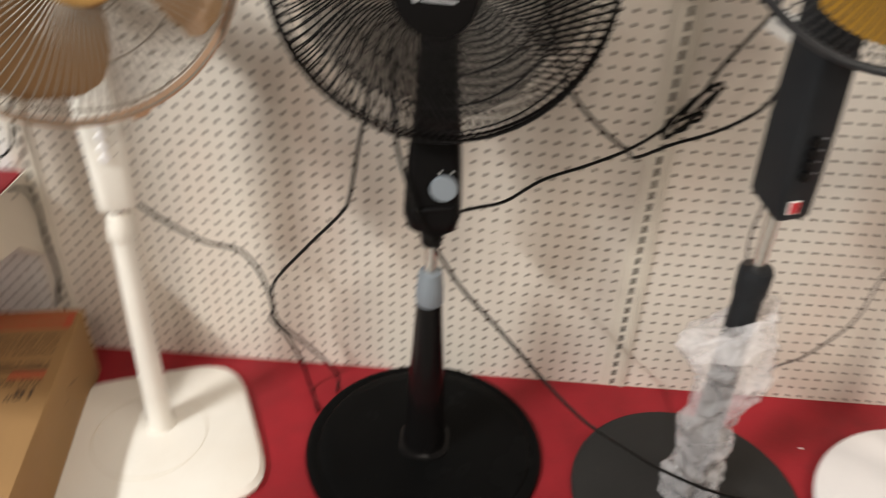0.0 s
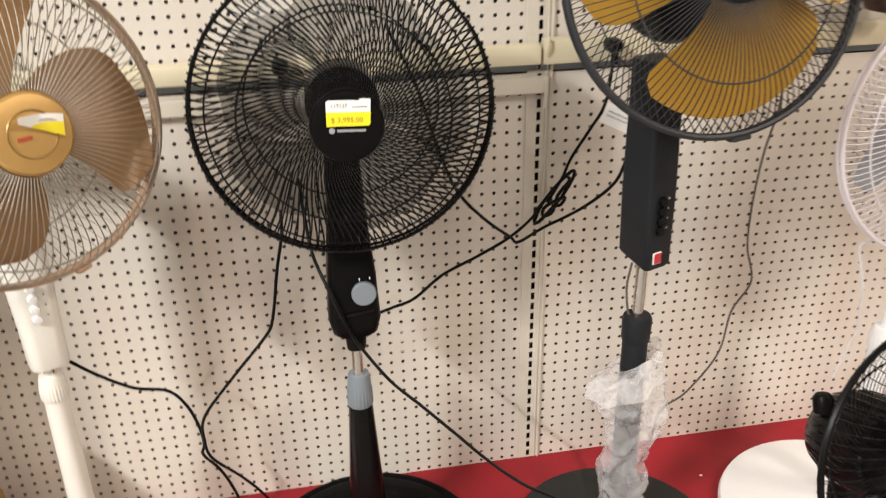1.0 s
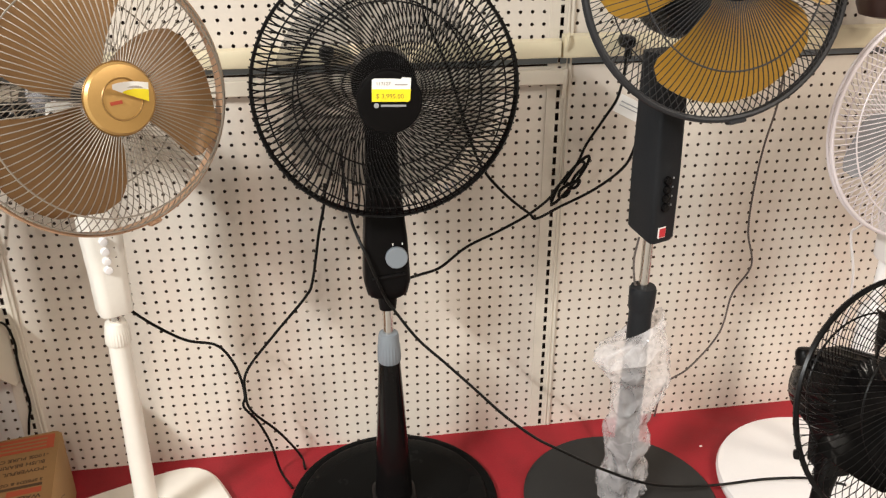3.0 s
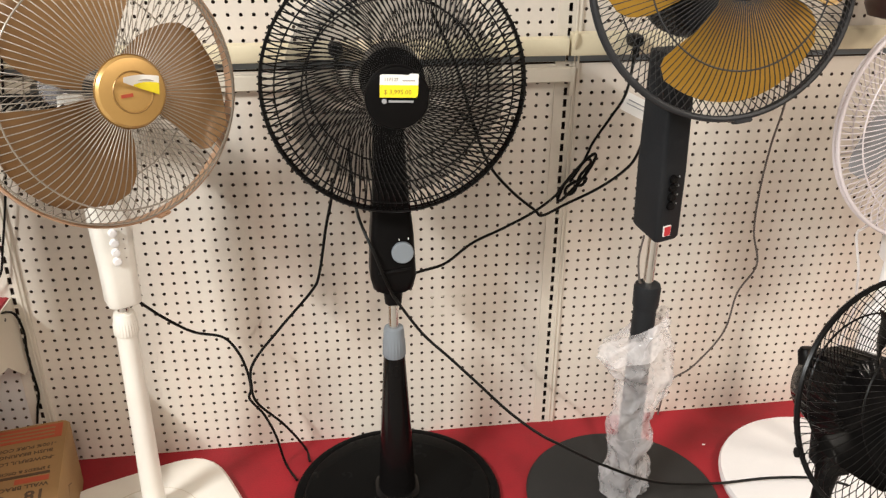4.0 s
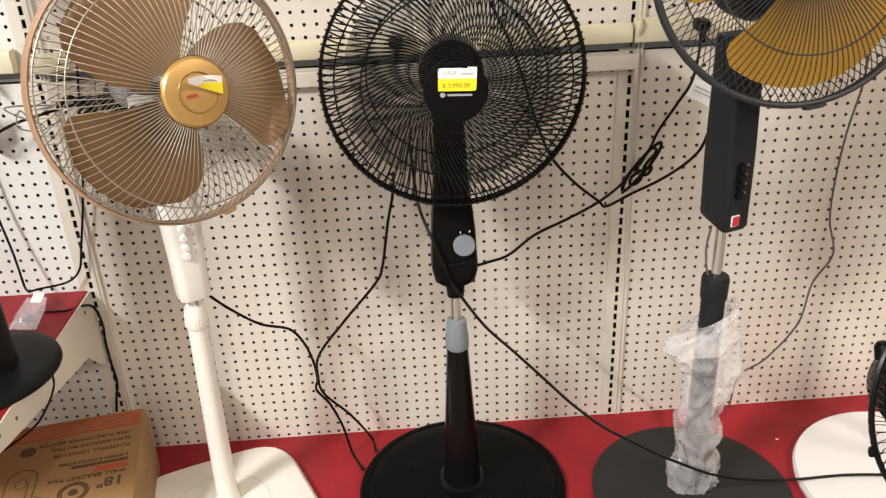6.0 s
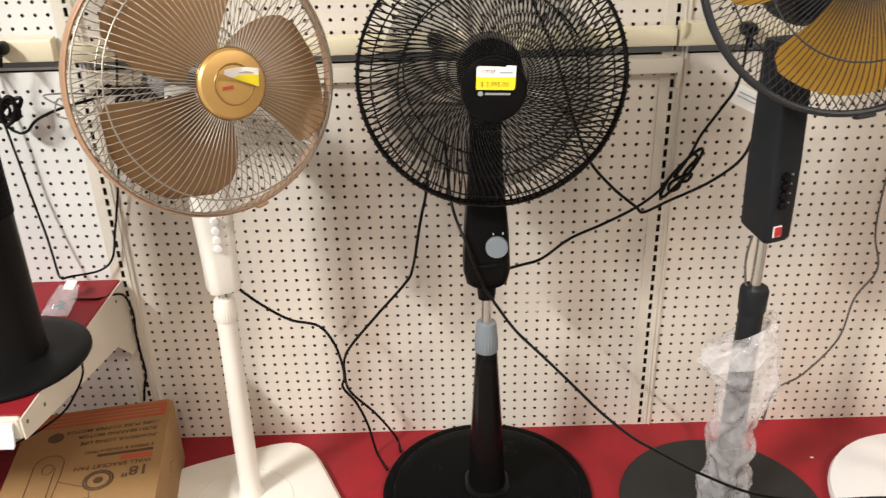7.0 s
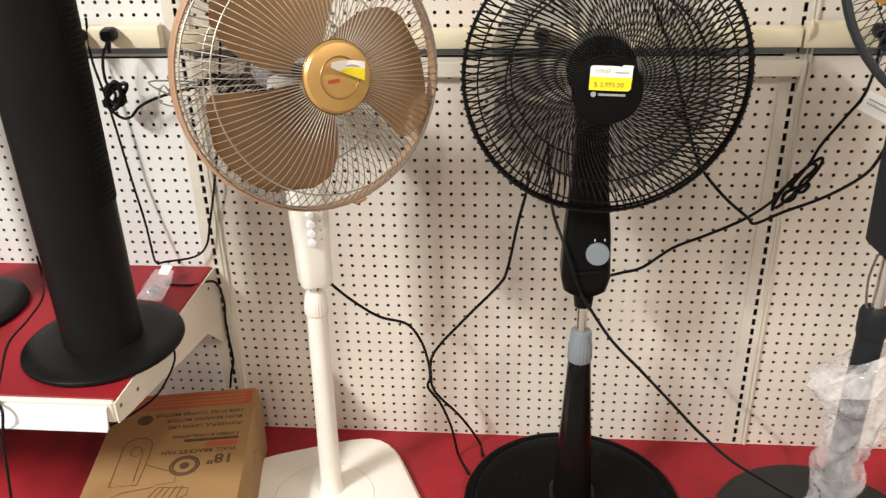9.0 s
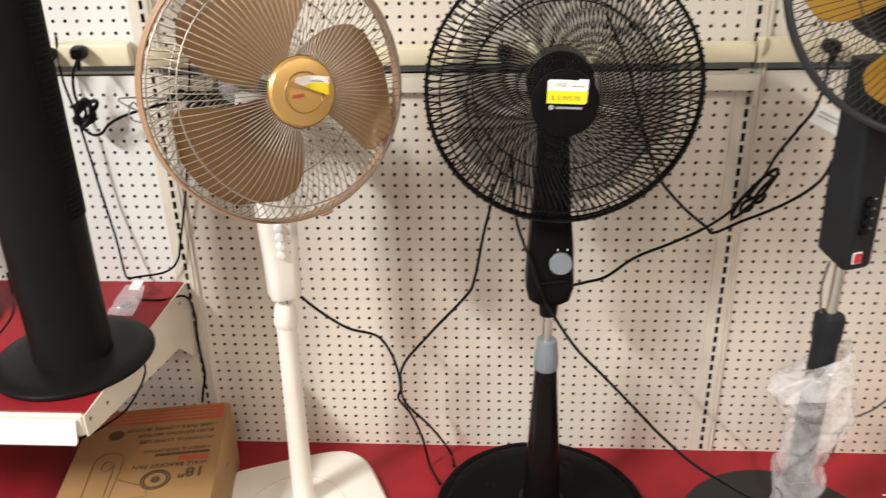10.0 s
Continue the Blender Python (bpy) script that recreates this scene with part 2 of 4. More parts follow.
def thing(name, m, label, category, group=""):
    ob = new(name)
    ob.empty_display_size = 0.05
    ob.matrix_world = m
    ob.matrix_local = m
    return tagged(ob, label, category, group)


def part(name, geo, mat, parent, label="", smooth=35):
    ob = new(name, geo.mesh(name, mat, smooth))
    ob.parent = parent
    if label:
        tagged(ob, label)
    return ob


def solo(name, geo, mat, label, category, kind="", group="", smooth=35):
    return tagged(new(name, geo.mesh(name, mat, smooth)), label, category, group, kind)


def glide(pts, steps=7):
    """A smooth line through the given points."""
    p = [Vector(q) for q in pts]
    p = [2 * p[0] - p[1]] + p + [2 * p[-1] - p[-2]]
    out = []
    for i in range(1, len(p) - 2):
        for s in range(steps):
            t = s / steps
            out.append(0.5 * (2 * p[i] + (p[i + 1] - p[i - 1]) * t + (2 * p[i - 1] - 5 * p[i] + 4 * p[i + 1] - p[i + 2]) * t * t + (3 * p[i] - p[i - 1] - 3 * p[i + 1] + p[i + 2]) * t ** 3))
    return out + [p[-2]]


def rounded(w, d, r, n=6, taper=0.0):
    """A rounded rectangle round the origin; taper narrows its far side."""
    out = []
    for cx, cy, a0 in ((1, 1, 0), (-1, 1, 90), (-1, -1, 180), (1, -1, 270)):
        for i in range(n + 1):
            a = radians(a0 + 90 * i / n)
            y = cy * (d / 2 - r) + r * math.sin(a)
            x = cx * (w / 2 - r) + r * math.cos(a)
            out.append((x * (1 - taper * (y / d + 0.5)), y))
    return out


def lettering(text, size, m, mat, name, parent, thick=0.0003, bold=0.0):
    cu = bpy.data.curves.new("letters", "FONT")
    cu.body, cu.size, cu.extrude, cu.resolution_u, cu.offset = text, size, thick, 2, bold
    tmp = new("letters", cu)
    bpy.context.view_layer.update()
    me = bpy.data.meshes.new_from_object(tmp.evaluated_get(bpy.context.evaluated_depsgraph_get()))
    bpy.data.objects.remove(tmp)
    me.transform(m)
    me.materials.clear()
    me.materials.append(mat)
    me.name = name
    ob = new(name, me)
    ob.parent = parent
    return ob


# ---- the shop round the display ----
solo("floor", Geo().box(-4.5, 4, -6.2, 0.2, -0.25, -0.15), M_FLOOR, "pale tiled shop floor", "floor", "structure")
solo("ceiling", Geo().box(-4.5, 4, -6.2, 0.2, CEILING, CEILING + 0.1), M_CEIL, "white board shop ceiling", "ceiling", "structure")
solo("wall_south", Geo().box(-4.5, 4, -6.3, -6.2, -0.25, CEILING), M_SHOPWALL, "plain painted shop wall", "wall", "structure")
solo("wall_west", Geo().box(-4.6, -4.5, -6.3, 0.2, -0.25, CEILING), M_SHOPWALL, "plain painted shop wall", "wall", "structure")
solo("wall_east", Geo().box(4, 4.1, -6.3, 0.2, -0.25, CEILING), M_SHOPWALL, "plain painted shop wall", "wall", "structure")
# unseen backing sheet, coloured dark to give the holes their shade
solo("wall_north", Geo().box(-4.5, 4, 0.06, 0.2, -0.25, CEILING), M_HOLE_DARK, "backing sheet behind the pegboard, dark for the unlit holes", "wall", "structure")
solo("wall_north_upper", Geo().box(-4.5, 4, 0.0, 0.055, 1.62, CEILING), M_SHOPWALL, "plain painted wall above the display", "wall", "structure")
# added housings for the unseen key and fill lamps
for lx, ly, lp, lc in LAMPS:
    solo("unseen_ceiling_light", Geo().box(lx - 0.1, lx + 0.1, ly - 0.6, ly + 0.6, CEILING - 0.08, CEILING - 0.001, 0.006), M_TUBE, "unseen white ceiling light fitting added above the aisle", "light", group="ceiling lights")

INCH = 0.0254
ROW0 = 0.007


def pegboard(x_first, cols, rows, z_first, x0, x1, z0, z1, y, thick=0.0034, r=0.0039):
    """A board pierced by a grid of round holes, with plain borders."""
    g = Geo()
    h = INCH / 2
    xa, za = x_first - h, z_first - h
    xb, zb = xa + cols * INCH, za + rows * INCH
    octa = [(r * math.cos(radians(22.5 + 45 * k)), r * math.sin(radians(22.5 + 45 * k))) for k in range(8)]
    verts, faces = [], []
    for j in range(rows + 1):
        for i in range(cols + 1):
            verts.append((xa + i * INCH, y, za + j * INCH))
    w = cols + 1
    for j in range(rows):
        for i in range(cols):
            cx, cz = x_first + i * INCH, z_first + j * INCH
            o = len(verts)
            verts += [(cx + a, y, cz + b) for a, b in octa]
            verts += [(cx + a, y + thick, cz + b) for a, b in octa]
            c00, c10, c11, c01 = j * w + i, j * w + i + 1, (j + 1) * w + i + 1, (j + 1) * w + i
            faces += [(c10, c11, o, o + 7), (c11, c01, o + 2, o + 1), (c01, c00, o + 4, o + 3), (c00, c10, o + 6, o + 5)]
            faces += [(c11, o + 1, o), (c01, o + 3, o + 2), (c00, o + 5, o + 4), (c10, o + 7, o + 6)]
            faces += [(o + k, o + (k + 1) % 8, o + 8 + (k + 1) % 8, o + 8 + k) for k in range(8)]
    g.add(verts, faces)
    for a, b, c, d in ((x0, xa, z0, z1), (xb, x1, z0, z1), (xa, xb, z0, za), (xa, xb, zb, z1)):
        if b - a > 1e-4 and d - c > 1e-4:
            g.add([(a, y, c), (b, y, c), (b, y, d), (a, y, d)], [(0, 1, 2, 3)])
    for a, b, c, d in ((x0, x1, z0, z0), (x0, x1, z1, z1)):
        g.add([(a, y, c), (b, y, c), (b, y + thick, c), (a, y + thick, c)], [(0, 1, 2, 3)])
    return g


SEAM = 0.938

# pale scraps of board close a few holes from behind
for sx0, sx1, sz0, sz1 in ((-0.315, -0.207, 0.329, 0.401), (-0.578, -0.512, 0.378, 0.428)):
    solo("hole_backing", Geo().box(sx0, sx1, 0.0042, 0.0062, sz0, sz1), M_RAIL_WHITE, "pale scrap of board behind the pegboard holes", "board", "structure")

SLOTS = (-2.4384, -1.2192, 0.0, 1.2192)


def bay(x_left, cols, x_first, mat, label):
    lo, hi = x_left + 0.0265, x_left + 1.2192 - 0.0265
    lower = solo("wall_panel_lower", pegboard(x_first, cols, 36, ROW0 + INCH * 0.0, lo, hi, -0.006, SEAM - 0.002, 0.0), mat, label, "pegboard", "structure", smooth=0)
    upper = solo("wall_panel_upper", pegboard(x_first, cols, 25, ROW0 + INCH * 38, lo, hi, SEAM + 0.002, 1.61, 0.0015), mat, label, "pegboard", "structure", smooth=0)
    for ob in (lower, upper):
        # the brown core of the board shows inside the holes
        ob.data.materials.append(M_CORE)
        for poly in ob.data.polygons:
            if abs(poly.normal.y) < 0.5:
                poly.material_index = 1


bay(SLOTS[0], 46, SLOTS[1] - 0.038 - 45 * INCH, M_PEG_LEFT, "white pegboard panel with rows of holes")
bay(SLOTS[1], 46, SLOTS[2] - 0.038 - 45 * INCH, M_PEG, "cream pegboard panel with rows of holes and painted pink reflections")
bay(SLOTS[2], 46, SLOTS[2] + 0.034, M_PEG, "cream pegboard panel with rows of holes and painted pink reflections")


def upright(x):
    """A slotted steel post between two bays."""
    g = Geo()
    y, t, hw, hh = -0.003, 0.006, 0.0042, 0.0088
    n = 63
    verts, faces = [], []
    for j in range(n + 1):
        verts += [(-0.026, y, -0.001 + INCH * j), (0.026, y, -0.001 + INCH * j)]
    for j in range(n):
        zc = -0.001 + INCH * (j + 0.5)
        o = len(verts)
        ring = (2 * j, 2 * j + 1, 2 * j + 3, 2 * j + 2)
        inner = [(-hw, zc - hh), (hw, zc - hh), (hw, zc + hh), (-hw, zc + hh)]
        verts += [(a, y, b) for a, b in inner] + [(a, y + 0.003, b) for a, b in inner]
        faces += [(ring[k], ring[(k + 1) % 4], o + (k + 1) % 4, o + k) for k in range(4)]
        faces += [(o + k, o + (k + 1) % 4, o + 4 + (k + 1) % 4, o + 4 + k) for k in range(4)]
    g.add(verts, faces)
    top = -0.001 + INCH * n
    for s in (-0.026, 0.026):
        g.add([(s, y, 0), (s, y + t, 0), (s, y + t, top), (s, y, top)], [(0, 1, 2, 3)])
    g.box(0.0125, 0.0165, y - 0.003, y + 0.001, 0, top, 0.001)
    g.box(0.0205, 0.0255, y - 0.004, y + 0.001, 0, top, 0.001)
    ob = solo("wall_upright", g, M_UPRIGHT, "cream steel shelf upright with a column of slots", "upright", "structure", "shelf uprights", smooth=0)
    ob.location.x = x
    return ob


for sx in SLOTS:
    upright(sx)

# red base shelf and its plinth
g = Geo().box(-2.4, 1.9, -0.56, 0.002, -0.035, 0.0, 0.004)
base_deck = solo("base_shelf", g, M_RED, "red painted base shelf with dusty scuffs", "shelf", "structure")
solo("plinth", Geo().box(-2.4, 1.9, -0.53, 0.0, -0.15, -0.036), M_UPRIGHT, "cream steel plinth under the base shelf", "plinth", "structure")


# ---- rails on the wall ----
def power_rail(x0, x1, z0, z1, depth, ends=()):
    t = thing("power_rail", pose(0, 0, 0), "cream plastic power raceway fixed across the pegboard", "raceway", "power raceways")
    sec = [(-0.006, z0), (-depth, z0 + 0.004), (-depth - 0.002, z0 + 0.008), (-depth - 0.002, z1 - 0.008), (-depth, z1 - 0.003), (-0.006, z1)]
    part("cover", Geo().loft([[(x0, y, z) for y, z in sec], [(x1, y, z) for y, z in sec]]), M_RAIL, t)
    part("back_plate", Geo().box(x0, x1, -0.0055, -0.0035, z0 - 0.012, z0 - 0.001), M_GREY_LIGHT, t)
    for e in ends:
        part("hook", Geo().tube(glide([(e, -depth - 0.004, z1 - 0.03), (e, -depth - 0.012, z1 - 0.012), (e, -depth - 0.012, z1), (e + 0.003, -depth - 0.004, z1 + 0.004)]), 0.003, 6), M_RAIL, t)
    return t


power_rail(-2.2, -1.25, 0.959, 1.009, 0.03)
power_rail(-1.212, -0.006, 0.954, 0.995, 0.026)
power_rail(0.0, 1.2, 0.953, 1.004, 0.026, (0.005,))
t = thing("rail_bracket", pose(0, 0, 0), "white steel cross rail with a turned down end", "rail")
part("bar", Geo().box(-1.2, 0.01, -0.022, -0.006, 0.9, 0.932, 0.002), M_RAIL_WHITE, t)
part("end_hook", Geo().loft([[(0.004, y, z) for y, z in ((-0.023, 0.933), (-0.006, 0.933), (-0.006, 0.868), (-0.012, 0.868), (-0.023, 0.9))], [(0.012, y, z) for y, z in ((-0.023, 0.933), (-0.006, 0.933), (-0.006, 0.868), (-0.012, 0.868), (-0.023, 0.9))]]), M_RAIL_WHITE, t)


# ---- parts that the fans share ----
def head_pose(c, yaw, tilt):
    return Matrix.Translation(c) @ pose(0, 0, 0, 0, 0, yaw) @ pose(0, 0, 0, -tilt, 0, 0)


def guard_wires(owner, m, R, depth, n, swirl, r_in, wire, mat, power=4.0, back=1, steps=9, sides=4, nub=0.0, thin=1.0):
    """Thin wires from the cap to the rim, one object each on one mesh; swirl turns them, in degrees. The dome bulges forwards, or backwards if back is -1."""
    pts = []
    for k in range(steps + 1):
        s = k / steps
        r = r_in + (R - r_in) * s
        a = radians(swirl) * math.sin(s * math.pi / 2)
        pts.append((r * math.cos(a), -back * depth * (1 - (r / R) ** power), r * math.sin(a)))
    if nub:
        x, y, z = pts[-1]
        pts.append((x * (1 + nub / R), y + back * 0.004, z * (1 + nub / R)))
    k = len(pts) - 1
    me = Geo().tube(pts, wire, sides, radii=[wire * (thin + (1 - thin) * min(1, 1.6 * i / k)) for i in range(k + 1)]).mesh("wire", mat, 60)
    for i in range(n):
        ob = new("wire", me)
        ob.parent = owner
        ob.matrix_local = m @ pose(0, 0, 0, 0, 360 * i / n, 0)


def blade_geo(m, angle, spread, r0, r1, pitch, sweep=0.0, y0=0.0, round_out=0.8, root=0.62, lead=0.0, nip=0.8):
    """One fan blade, a twisted sheet with a rounded tip and real thickness."""
    nu, nv = 14, 12
    rows = []
    for k in range(nv + 1):
        v = k / nv
        r = r0 + (r1 - r0) * v
        tip = max(0.0, (v - round_out) / (1 - round_out))
        half = radians(spread / 2) * (root + (1 - root) * min(1, v * 1.6)) * math.sqrt(max(0.02, 1 - nip * tip * tip))
        row = []
        for j in range(nu + 1):
            u = 2 * j / nu - 1
            a = radians(angle + sweep * v * v + lead * (1 - v) * (u + 1) / 2) + half * u
            row.append((r * math.cos(a), y0 + pitch * u * (0.6 + 0.4 * v) + 0.006 * (1 - u * u), r * math.sin(a)))
        rows.append(row)
    verts, faces = [], []
    per = (nu + 1) * (nv + 1)
    for off in (0, 0.0018):
        verts += [(x, y + off, z) for row in rows for x, y, z in row]
    w = nu + 1
    for k in range(nv):
        for j in range(nu):
            a = k * w + j
            faces.append((a, a + 1, a + w + 1, a + w))
            faces.append((per + a + w, per + a + w + 1, per + a + 1, per + a))
    edge = [j for j in range(w)] + [k * w + nu for k in range(1, nv + 1)] + [nv * w + j for j in range(nu - 1, -1, -1)] + [k * w for k in range(nv - 1, 0, -1)]
    for i in range(len(edge)):
        a, b = edge[i], edge[(i + 1) % len(edge)]
        faces.append((b, a, a + per, b + per))
    return Geo().add(verts, faces).turn(m)


def motor(m, r, length, y0, fins=0):
    """A motor housing turned round the fan's axis, finned where it has cooling ribs."""
    n = fins * 4 if fins else 32
    prof = [(0.5, 0.0, 0), (1.0, 0.012, 0), (1.0, 0.016, 1), (1.0, length * 0.6, 1), (0.86, length * 0.85, 0), (0.5, length, 0), (0.05, length + 0.004, 0)]
    verts, faces = [], []
    for k, h, fl in prof:
        for j in range(n):
            a = 2 * math.pi * j / n
            rr = r * k + (0.004 if fl and fins and j % 4 < 2 else 0.0)
            verts.append((rr * math.cos(a), y0 + h, rr * math.sin(a)))
    for i in range(len(prof) - 1):
        for j in range(n):
            faces.append((i * n + (j + 1) % n, i * n + j, (i + 1) * n + j, (i + 1) * n + (j + 1) % n))
    faces += [tuple(range(n)), tuple(range((len(prof) - 1) * n, len(prof) * n))[::-1]]
    return Geo().add(verts, faces).turn(m)


def screw_collar(z0, z1, r0, r1, ribs=22):
    """A moulded collar; its lower half is fluted."""
    n = max(32, ribs * 4)
    verts, faces = [], []
    prof = [(r0 * 0.96, z0, 0), (r0, z0 + 0.004, 1), (r0 + (r1 - r0) * 0.5, z0 + (z1 - z0) * 0.55, 1), (r0 + (r1 - r0) * 0.55, z0 + (z1 - z0) * 0.6, 0), (r1, z1 - 0.008, 0), (r1 * 0.9, z1 - 0.001, 0), (r1 * 0.7, z1, 0)]
    for r, z, fl in prof:
        for j in range(n):
            a = 2 * math.pi * j / n
            rr = r + (0.0012 if fl and ribs and j % 4 < 2 else 0.0)
            verts.append((rr * math.cos(a), rr * math.sin(a), z))
    for i in range(len(prof) - 1):
        for j in range(n):
            faces.append((i * n + j, i * n + (j + 1) % n, (i + 1) * n + (j + 1) % n, (i + 1) * n + j))
    faces += [tuple(range(n))[::-1], tuple(range((len(prof) - 1) * n, len(prof) * n))]
    return Geo().add(verts, faces)


# ---- black stand fan ----
def black_fan():
    t = thing("stand_fan", pose(-0.402, -0.232, 0), "black stand fan with a smoky dense wire guard", "fan", "stand fans")
    base = part("base", Geo().lathe([(0.236, 0.0), (0.237, 0.006), (0.234, 0.012), (0.228, 0.0145), (0.217, 0.0135), (0.214, 0.013), (0.211, 0.0175), (0.206, 0.02), (0.17, 0.022), (0.06, 0.028), (0.004, 0.03)], 96), M_BLACK_BASE, t)
    loops = []
    for z, w, d in ((0.026, 0.088, 0.09), (0.034, 0.084, 0.086), (0.2, 0.066, 0.068), (0.383, 0.045, 0.046)):
        loops.append([(x, y, z) for x, y in rounded(w, d, w * 0.46, 6)])
    part("column", Geo().loft(loops), M_BLACK_GLOSS, t)
    part("column_foot", Geo().loft([[(x, y, z) for x, y in rounded(0.088 + e, 0.092 + e, 0.035)] for z, e in ((0.024, 0.012), (0.032, 0.01), (0.036, 0.0))]), M_BLACK_GLOSS, t)
    part("collar", screw_collar(0.382, 0.451, 0.0235, 0.0215), M_GREY_LIGHT, t, "ribbed blue-grey locking collar")
    part("inner_tube", Geo().lathe([(0.0105, 0.44), (0.0105, 0.52)], 20), M_CHROME, t, "chrome height tube")
    # control body: narrow neck, wider panel, rounded stub below
    loops = []
    for z, w, y0, y1, r in ((0.512, 0.034, -0.022, 0.022, 0.014), (0.545, 0.04, -0.026, 0.026, 0.016)):
        loops.append([(x, y + (y0 + y1) / 2, z) for x, y in rounded(w, y1 - y0, r)])
    part("stub", Geo().loft(loops), M_BLACK, t)
    loops = []
    for z, w, y0, y1, r in ((0.544, 0.06, -0.028, 0.028, 0.015), (0.552, 0.08, -0.033, 0.034, 0.018), (0.582, 0.092, -0.037, 0.04, 0.016), (0.668, 0.084, -0.032, 0.04, 0.014), (0.71, 0.076, -0.026, 0.042, 0.014), (0.78, 0.064, -0.016, 0.044, 0.013), (0.86, 0.058, -0.006, 0.05, 0.013), (0.93, 0.07, 0.0, 0.07, 0.015), (1.0, 0.072, 0.0, 0.08, 0.015)):
        loops.append([(x, y + (y0 + y1) / 2, z) for x, y in rounded(w, y1 - y0, r)])
    body = part("control_body", Geo().loft(loops), M_BLACK, t)
    kn = Geo().lathe([(0.0215, 0.0), (0.0215, 0.007), (0.02, 0.0085), (0.003, 0.0085)], 36, "y").turn(pose(0.018, -0.0345, 0.637, -4, 0, 0))
    part("knob", kn, M_GREY_LIGHT, body, "round blue-grey speed knob")
    lip = Geo().tube(glide([(-0.03, -0.0365, 0.592), (0.0, -0.039, 0.597), (0.034, -0.036, 0.6)]), 0.004, 6)
    part("panel_lip", lip, M_BLACK, body)
    for k, (dx, dz) in enumerate(((-0.006, 0.026), (0.012, 0.027))):
        part("mark", Geo().box(0.018 + dx - 0.0008, 0.018 + dx + 0.0008, -0.0345, -0.0325, 0.637 + dz - 0.002, 0.637 + dz + 0.002), M_PAPER, body)
    h = head_pose((0.004, -0.1, 0.974), -1, 0)
    part("motor", motor(h, 0.058, 0.12, 0.05), M_BLACK, t)
    R = 0.224
    front = part("front_guard", Geo().ring(R, 0.0, 0.0032).ring(R, 0.014, 0.0026).turn(h), M_WIRE_BLACK, t)
    guard_wires(front, h, R, 0.056, 116, 34, 0.05, 0.0018, M_WIRE_BLACK, 3.2, 1, 10, 4, 0.005, 0.6)
    part("guard_ring", Geo().ring(0.155, -0.038, 0.0016).ring(0.2, -0.0205, 0.0014).turn(h), M_WIRE_BLACK, front)
    back = part("rear_guard", Geo().ring(0.15, 0.056, 0.0016).turn(h), M_WIRE_BLACK, t)
    guard_wires(back, h @ pose(0, 0.014, 0), R, 0.06, 104, 20, 0.065, 0.0017, M_WIRE_BLACK, 3.5, -1, 8, 4, 0.0, 0.7)
    for a in (20, 92, 164, 236, 308):
        part("blade", blade_geo(h, a, 76, 0.03, 0.188, 0.014, -18, -0.002), M_SMOKE, t, "smoky translucent blade")
    cap = part("hub_cap", Geo().lathe([(0.053, 0.05), (0.0535, 0.06), (0.051, 0.066), (0.046, 0.068), (0.003, 0.0685)], 48, "y").turn(h), M_BLACK, t)
    # price sticker on the cap
    s = h @ pose(0.003, -0.0692, 0.022, 0, 2, 0) @ Matrix.Diagonal((0.92, 1, 0.92, 1))
    tag = Geo()
    outline = [(-0.034, -0.021), (0.03, -0.021), (0.033, -0.018), (0.034, 0.021), (0.018, 0.0215), (0.016, 0.0185), (0.004, 0.0195), (-0.03, 0.0195), (-0.034, 0.017)]
    tag.loft([[(x, 0.0, z) for x, z in outline], [(x, -0.0006, z) for x, z in outline]])
    tag = part("price_tag", tag.turn(s), M_PAPER, t, "white and yellow price sticker")
    part("yellow_strip", Geo().loft([[(x, y, z) for x, z in ((-0.034, -0.021), (0.03, -0.021), (0.033, -0.018), (0.0338, 0.001), (-0.034, 0.001))] for y in (-0.0007, -0.001)]).turn(s), M_YELLOW, tag)
    flat = s @ pose(0, -0.0011, 0, 90, 0, 0)
    lettering("$ 3,995.00", 0.0115, flat @ pose(-0.027, -0.015, 0), M_FAINT, "price", tag)
    lettering("117127", 0.0085, flat @ pose(-0.027, 0.008, 0), M_FAINT_GREY, "code", tag)
    for x0, x1, z in ((0.006, 0.028, 0.008),):
        part("text_bar", Geo().box(x0, x1, -0.0011, -0.0006, z, z + 0.002).turn(s), M_FAINT_GREY, tag)
    part("brand_mark", Geo().box(-0.018, 0.026, -0.0006, 0.0006, -0.03, -0.0265).lathe([(0.0045, 0.0), (0.0045, 0.0006)], 20, "y").turn(pose(-0.026, 0, -0.028), 8).turn(s), M_BRAND, cap, "plain pale brand bar")
    return t


fan_black = black_fan()


